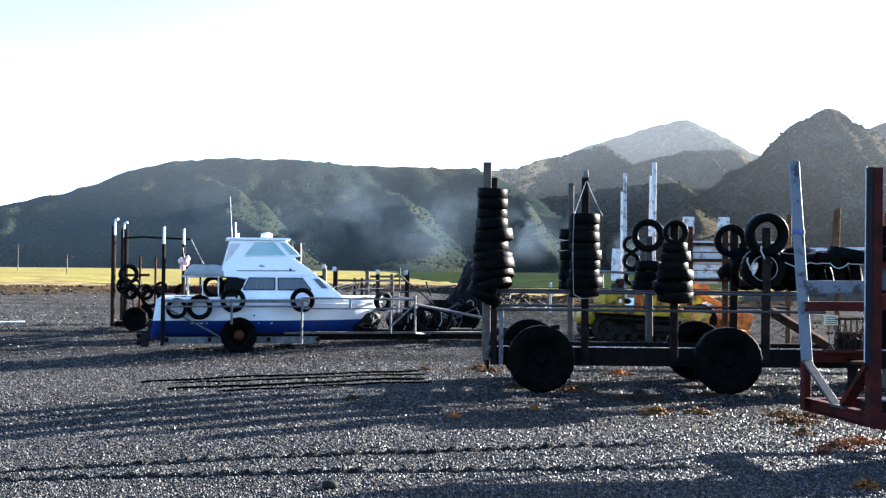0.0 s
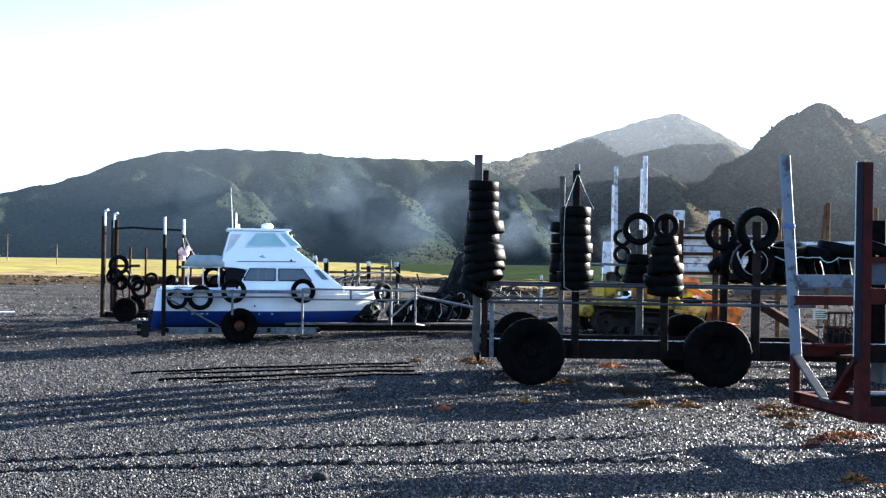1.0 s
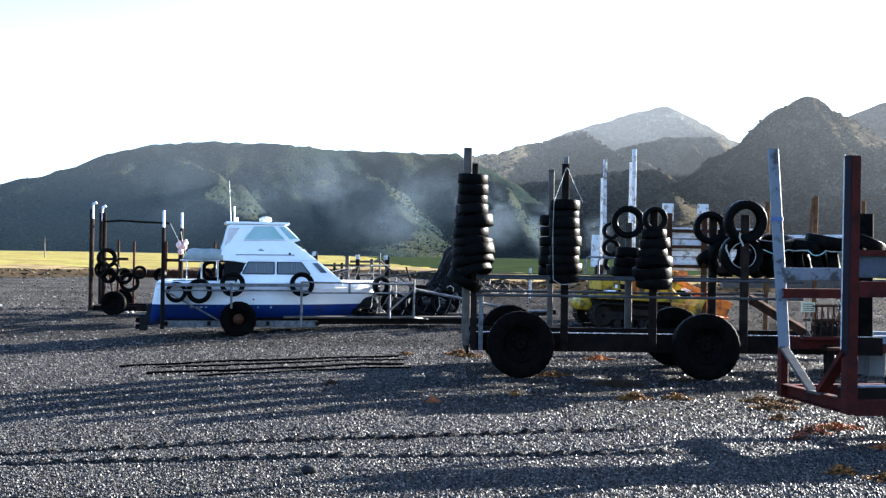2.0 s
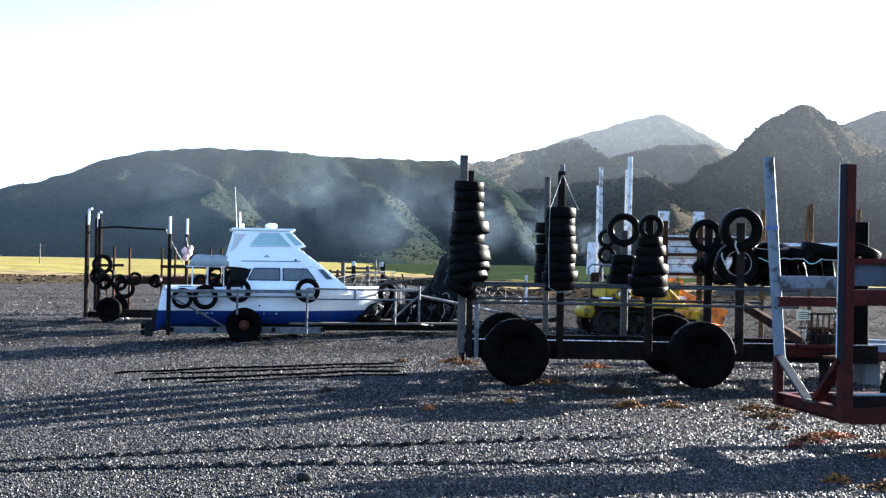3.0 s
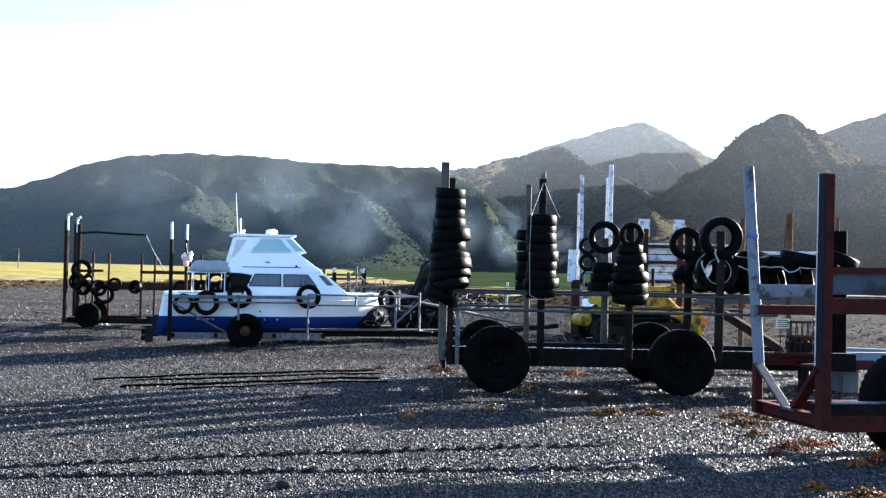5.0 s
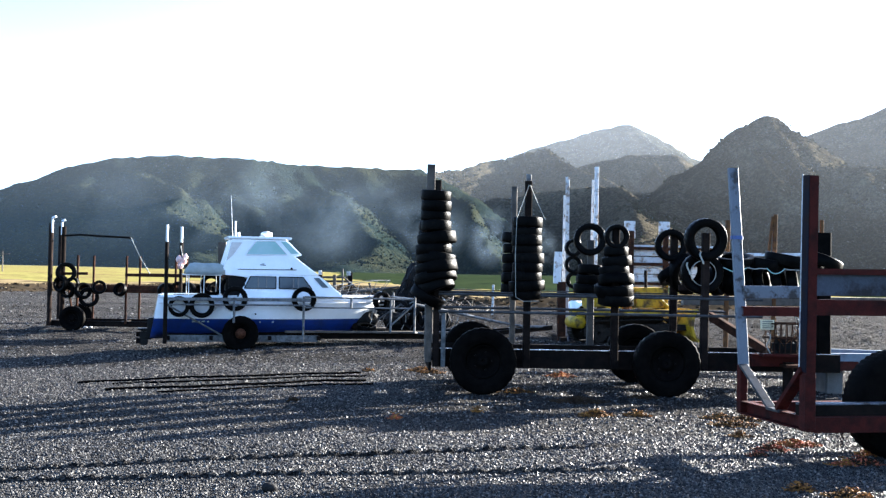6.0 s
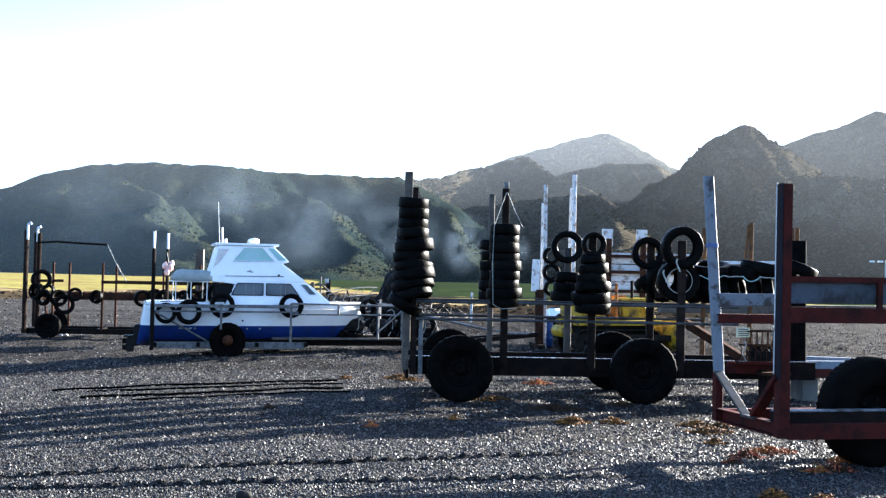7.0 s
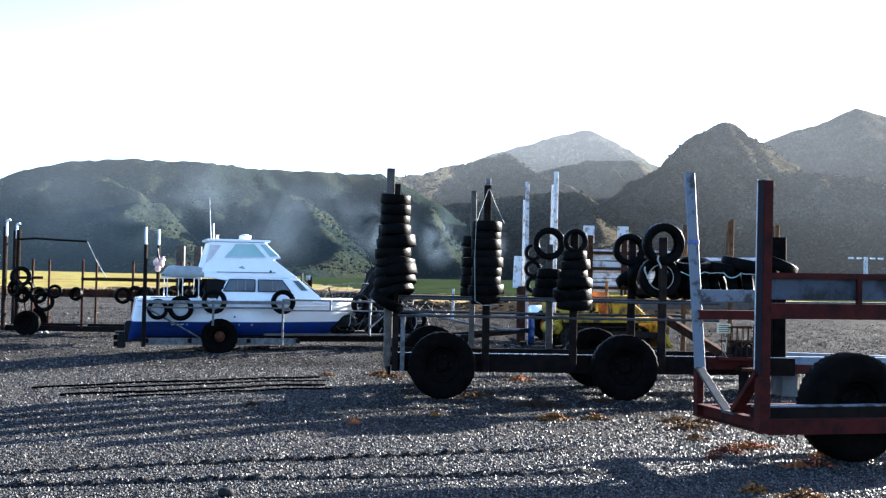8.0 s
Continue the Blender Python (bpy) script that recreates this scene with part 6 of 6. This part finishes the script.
def build_beach_debris():
    b = empty("plank", pose(-14.6, 36.3, float(ground_height(-14.6, 36.3)) + 0.03, 0, 0, 24), "bleached white plank lying on the gravel", "plank")
    part("board", bar((-0.9, 0, 0.02), (0.75, 0, 0.03), 0.28, 0.05), OLDWHITE, b)
    for x, y, r in ((-9.17, 34.2, 0.06), (-8.98, 34.1, 0.05)):
        bm = bmesh.new()
        bmesh.ops.create_icosphere(bm, subdivisions=2, radius=r)
        rng = random.Random(int(r * 1000))
        for v in bm.verts:
            v.co = Vector((v.co.x * rng.uniform(0.9, 1.3), v.co.y * rng.uniform(0.8, 1.1), v.co.z * rng.uniform(0.6, 0.8)))
        ob = part("stone", bm, OLDWHITE, None, smooth=True)
        ob.matrix_basis = pose(x, y, float(ground_height(x, y)) + r * 0.55)
        tagged(ob, "pale rounded stone lying on dark gravel", "stone", "pale stones")
    bm = bmesh.new()
    bmesh.ops.create_icosphere(bm, subdivisions=3, radius=0.06)
    for v in bm.verts:
        k = 1 + 0.35 * (float(fbm(np.float64(v.co.x * 14 + 9), np.float64(v.co.y * 14 + v.co.z * 9), 2, 33)) - 0.5)
        v.co = Vector((v.co.x * 1.15 * k, v.co.y * k, v.co.z * 0.8 * k))
    ob = part("stone", bm, DARKSTONE, None, smooth=True)
    ob.matrix_basis = pose(-1.0, 9.93, float(ground_height(-1.0, 9.93)) + 0.03)
    tagged(ob, "dark rounded stone lying on the gravel", "stone")


build_beach_debris()


def build_seaweed():
    """Heaps of torn seaweed, each a tangle of curled ribbons."""
    rng = random.Random(12)
    # place, radius, ribbons, materials
    heaps = ((3.0, 15.35, 0.17, 46, WEED_B, WEED_A), (3.6, 15.4, 0.12, 30, WEED_B, WEED_A), (4.75, 15.3, 0.19, 40, WEED_A, WEED_B), (4.72, 14.6, 0.22, 50, WEED_A, WEED_B), (4.5, 12.5, 0.14, 36, WEED_C, WEED_B), (4.9, 12.9, 0.21, 40, WEED_C, WEED_A), (0.74, 21.7, 0.22, 50, WEED_A, WEED_B), (0.95, 21.3, 0.16, 30, WEED_A, WEED_B), (3.05, 17.0, 0.30, 70, WEED_B, WEED_B), (2.2, 18.2, 0.21, 30, WEED_A, WEED_B), (3.4, 21.0, 0.21, 30, WEED_C, WEED_A), (1.35, 15.6, 0.05, 5, WEED_A, WEED_A), (0.15, 14.8, 0.06, 6, WEED_C, WEED_A), (4.2, 17.6, 0.16, 20, WEED_B, WEED_B), (3.95, 10.2, 0.09, 12, WEED_B, WEED_A), (5.2, 11.7, 0.16, 24, WEED_C, WEED_B), (-1.35, 16.6, 0.06, 5, WEED_B, WEED_B), (-0.3, 21.5, 0.10, 10, WEED_A, WEED_B), (4.3, 9.9, 0.16, 24, WEED_B, WEED_A), (5.1, 15.2, 0.16, 24, WEED_A, WEED_B), (4.2, 12.1, 0.08, 7, WEED_C, WEED_B), (4.95, 11.6, 0.10, 9, WEED_C, WEED_A), (5.5, 12.2, 0.10, 9, WEED_C, WEED_A), (4.45, 13.5, 0.12, 12, WEED_A, WEED_B), (5.6, 10.3, 0.10, 9, WEED_C, WEED_B))
    for x, y, R, n, ma, mb in heaps:
        bm = bmesh.new()
        for k in range(n * 9):
            a, d = rng.uniform(0, math.tau), 1.15 * R * rng.random() ** 0.75
            px, py = x + d * math.cos(a) * 1.3, y + d * math.sin(a) * 0.8
            g = float(ground_height(px, py))
            z = g + 0.01 + max(0, (1 - d / R)) * 0.09 * rng.random()
            t = rng.uniform(0, math.tau)
            w = rng.uniform(0.003, 0.011)
            last = None
            mi = 0 if rng.random() < 0.4 else 1
            for j in range(5):
                q = Vector((px, py, max(z, g + 0.006)))
                side = Vector((-math.sin(t), math.cos(t), rng.uniform(-1.2, 1.2))).normalized() * w
                row = (bm.verts.new(q - side), bm.verts.new(q + side))
                if last:
                    f = bm.faces.new((last[0], last[1], row[1], row[0]))
                    f.material_index = mi
                last = row
                t += rng.uniform(-0.9, 0.9)
                px += 0.017 * math.cos(t)
                py += 0.017 * math.sin(t)
                z += rng.uniform(-0.016, 0.013)
        ob = part("seaweed_clump", bm, [ma, mb], None)
        tagged(ob, {WEED_A: "heap of torn orange-brown seaweed on the gravel", WEED_B: "heap of dark brown dried seaweed on the gravel", WEED_C: "heap of reddish torn seaweed on the gravel"}[ma], "seaweed")
        mod = ob.modifiers.new("thick", "SOLIDIFY")
        mod.thickness = 0.004


build_seaweed()


def build_dark_lines():
    """Dark lines across the gravel, laid as thin black tubes."""
    rng = random.Random(41)
    for (ax, ay), (bx, by), r in (((-5.3, 19.4), (-0.4, 20.95), 0.022), ((-4.6, 19.0), (-0.3, 20.4), 0.018), ((-4.5, 18.1), (-0.3, 19.6), 0.024), ((-3.6, 17.75), (-0.2, 19.1), 0.018)):
        e = empty("dark_line", label="long thin black line on the gravel", category="rope", group="ropes on the gravel")
        pts = []
        for k in range(41):
            t = k / 40
            w = 0.07 * math.sin(t * 7 + ax) + 0.03 * math.sin(t * 19 + ay)
            x, y = ax + (bx - ax) * t - 0.45 * w, ay + (by - ay) * t + 0.9 * w
            pts.append((x, y, float(ground_height(x, y)) + r * 0.9))
        part("rope", add_path_tube(bmesh.new(), pts, r, 7), BLACKROPE, e)


build_dark_lines()


def build_poles():
    for x, y, h, arms in ((-60.0, 175.0, 3.6, 0), (-95.0, 245.0, 6.5, 1), (73.5, 150.0, 5.9, 2)):
        e = empty("power_pole", label="thin distant wooden power pole" if arms < 2 else "distant pole with twin lamps on a cross-arm", category="pole")
        part("pole", tube((x, y, 0), (x, y, h), 0.11 if arms < 2 else 0.34, 8, 0.07 if arms < 2 else 0.30), WOOD if arms < 2 else OLDWHITE, e)
        part("cross_arm", bar((x - 1.0, y, h - 0.4), (x + 1.0, y, h - 0.4), 0.1, 0.12), WOOD, e)
        if arms == 2:
            for dx in (-2.2, -1.0, 1.0, 2.2):
                part("lamp_head", box((x + dx, y, h - 0.2), (0.6, 0.5, 0.25)), WHITEPLASTIC, e)
            part("cross_arm", bar((x - 2.4, y, h - 0.35), (x + 2.4, y, h - 0.35), 0.1, 0.12), GALV, e)


build_poles()


# ---------------------------------------------------------------- smoke
def smoke_material(name, strength, seed, tint=(0.50, 0.68, 0.92, 1), even=0.33):
    m = bpy.data.materials.new(name)
    m.use_nodes = True
    nt = m.node_tree
    L = nt.links.new
    out = nt.nodes["Material Output"]
    nt.nodes.remove(nt.nodes["Principled BSDF"])
    tc = nt.nodes.new("ShaderNodeTexCoord")
    n = nt.nodes.new("ShaderNodeTexNoise")
    n.inputs["Scale"].default_value, n.inputs["Detail"].default_value, n.inputs["Distortion"].default_value = 1.5, 5, 0.6
    mp = nt.nodes.new("ShaderNodeMapping")
    mp.inputs["Location"].default_value = (seed * 3.1, seed * 1.7, 0)
    L(tc.outputs["Object"], mp.inputs["Vector"])
    L(mp.outputs["Vector"], n.inputs["Vector"])
    ln = nt.nodes.new("ShaderNodeVectorMath")
    ln.operation = "LENGTH"
    flat = nt.nodes.new("ShaderNodeVectorMath")
    flat.operation = "MULTIPLY"
    flat.inputs[1].default_value = (1, 0, 1)
    L(tc.outputs["Object"], flat.inputs[0])
    L(flat.outputs["Vector"], ln.inputs[0])
    fall = nt.nodes.new("ShaderNodeMapRange")
    fall.interpolation_type = "SMOOTHSTEP"
    fall.inputs["From Min"].default_value, fall.inputs["From Max"].default_value = 0.97, 0.1
    L(ln.outputs["Value"], fall.inputs["Value"])
    wisps = nt.nodes.new("ShaderNodeMapRange")
    wisps.inputs["From Min"].default_value, wisps.inputs["From Max"].default_value = even, 0.72
    L(n.outputs["Fac"], wisps.inputs["Value"])
    a = nt.nodes.new("ShaderNodeMath")
    a.operation = "MULTIPLY"
    L(fall.outputs["Result"], a.inputs[0])
    L(wisps.outputs["Result"], a.inputs[1])
    b = nt.nodes.new("ShaderNodeMath")
    b.operation = "MULTIPLY"
    b.inputs[1].default_value = strength
    L(a.outputs[0], b.inputs[0])
    tr = nt.nodes.new("ShaderNodeBsdfTransparent")
    df = nt.nodes.new("ShaderNodeBsdfTranslucent")
    df.inputs["Color"].default_value = tint
    mx = nt.nodes.new("ShaderNodeMixShader")
    L(b.outputs[0], mx.inputs["Fac"])
    L(tr.outputs[0], mx.inputs[1])
    L(df.outputs[0], mx.inputs[2])
    L(mx.outputs[0], out.inputs["Surface"])
    return m


# start place, half width, half height, drift a second, strength
PUFFS = [
    ((5.4, 44.0, 3.1), 1.2, 1.5, (-0.20, 0.0, 0.05), 0.062), ((3.4, 45.0, 3.5), 1.9, 1.6, (-0.25, 0.0, 0.05), 0.050), ((-0.4, 47.0, 3.9), 2.4, 2.4, (-0.30, 0.0, 0.06), 0.028),
    ((-3.6, 49.0, 4.6), 2.6, 2.2, (-0.30, 0.0, 0.08), 0.026), ((-6.8, 51.0, 4.2), 2.8, 2.4, (-0.30, 0.0, 0.06), 0.018), ((-1.5, 52.0, 3.0), 3.0, 1.5, (-0.28, 0.0, 0.03), 0.021),
    ((-11.5, 54.0, 4.6), 3.4, 2.6, (-0.30, 0.0, 0.05), 0.013), ((1.4, 49.0, 4.4), 2.2, 1.8, (-0.28, 0.0, 0.08), 0.021), ((7.2, 43.0, 2.7), 0.9, 1.0, (-0.18, 0.0, 0.05), 0.041),
]
SMOKE = []


def build_smoke():
    for k, (place, w, h, drift, strength) in enumerate(PUFFS):
        bm = bmesh.new()
        n = 16
        vs = [[bm.verts.new((-1 + 2 * i / n, 0.25 * math.sin(2.2 * i / n + k) + 0.2 * math.cos(3.0 * j / n + k * 2), -1 + 2 * j / n)) for i in range(n + 1)] for j in range(n + 1)]
        for j in range(n):
            for i in range(n):
                bm.faces.new((vs[j][i], vs[j][i + 1], vs[j + 1][i + 1], vs[j + 1][i]))
        ob = part("smoke_wisp", bm, smoke_material("thin_smoke", strength, k), smooth=True)
        ob.matrix_basis = Matrix.Translation(place) @ Matrix.Diagonal((w, 1.0, h, 1))
        ob.visible_shadow = False
        tagged(ob, "thin pale blue-grey smoke drifting before the hill", "smoke", kind="stuff")
        SMOKE.append(ob)


build_smoke()


def build_haze():
    """Thin morning haze hanging before the hills, in broad curved sheets."""
    sheets = (
        (395, 40, -420, 150, 90, 0.011, (0.38, 0.62, 1.0, 1)),
        (400, 45, -10, 520, 80, 0.019, (0.64, 0.73, 0.86, 1)),
        (560, 78, -460, 240, 62, 0.024, (0.72, 0.80, 0.88, 1)),
        (520, 130, -60, 620, 120, 0.027, (0.68, 0.76, 0.88, 1)),
        (880, 120, -420, 640, 130, 0.022, (0.68, 0.76, 0.88, 1)),
        (1185, 200, -420, 640, 200, 0.045, (0.68, 0.76, 0.88, 1)),
    )
    for k, (y, z0, x0, x1, z1, strength, tint) in enumerate(sheets):
        bm = bmesh.new()
        nx, nz = 30, 10
        vs = [[bm.verts.new((-1 + 2 * i / nx, 0.04 * math.sin(5 * i / nx + k) + 0.03 * math.cos(4 * j / nz), -1 + 2 * j / nz)) for i in range(nx + 1)] for j in range(nz + 1)]
        for j in range(nz):
            for i in range(nx):
                bm.faces.new((vs[j][i], vs[j][i + 1], vs[j + 1][i + 1], vs[j + 1][i]))
        ob = part("haze_bank", bm, smoke_material("thin_haze", strength, 20 + k, tint, -0.5), smooth=True)
        ob.matrix_basis = Matrix.Translation(((x0 + x1) / 2, y, z0)) @ Matrix.Diagonal(((x1 - x0) / 2, 300, z1, 1))
        ob.visible_shadow = False
        tagged(ob, "thin pale morning haze before the hills", "haze", kind="stuff")


build_haze()


# ---------------------------------------------------------------- what moves
def motions():
    x0, y0, head = BOAT_POSE
    c, s = math.cos(radians(head)), math.sin(radians(head))

    def at(l, d):
        """Place on the ground of a point l metres ahead of the boat's origin after d metres of travel."""
        x, y = x0 + (l + d) * c, y0 + (l + d) * s
        return x, y, float(ground_height(x, y))

    for thing, l, rear, front in ((BOAT, 0.0, 0.0, 6.0), (BOAT_TRAILER, 0.0, 0.0, 6.0), (FLOATS, 0.0, 0.0, 6.0), (DOZER, 9.05, 9.6, 11.4)):
        rows = []
        for t, d in TRAVEL:
            x, y, z = at(l, d)
            za, zb = at(rear, d)[2], at(front, d)[2]
            pitch = 0.0 if thing is not DOZER else -math.degrees(math.atan2(zb - za, front - rear))
            rows.append((t, pose(x, y, za + (0.0 if thing is DOZER else RIDE), 0, pitch, head)))
        walk(thing, rows)
    for w in WHEELS:
        p = w.matrix_basis.translation.copy()
        walk(w, [(t, pose(p.x, p.y, p.z, 0, math.degrees(d / 0.43), 0)) for t, d in TRAVEL])
    for ob, (place, w, h, drift, strength) in zip(SMOKE, PUFFS):
        walk(ob, [(t, pose(*(a + b * t for a, b in zip(place, drift)), 0, 0.8 * t, 0)) for t in (0, 2, 4, 6, 8)])


motions()
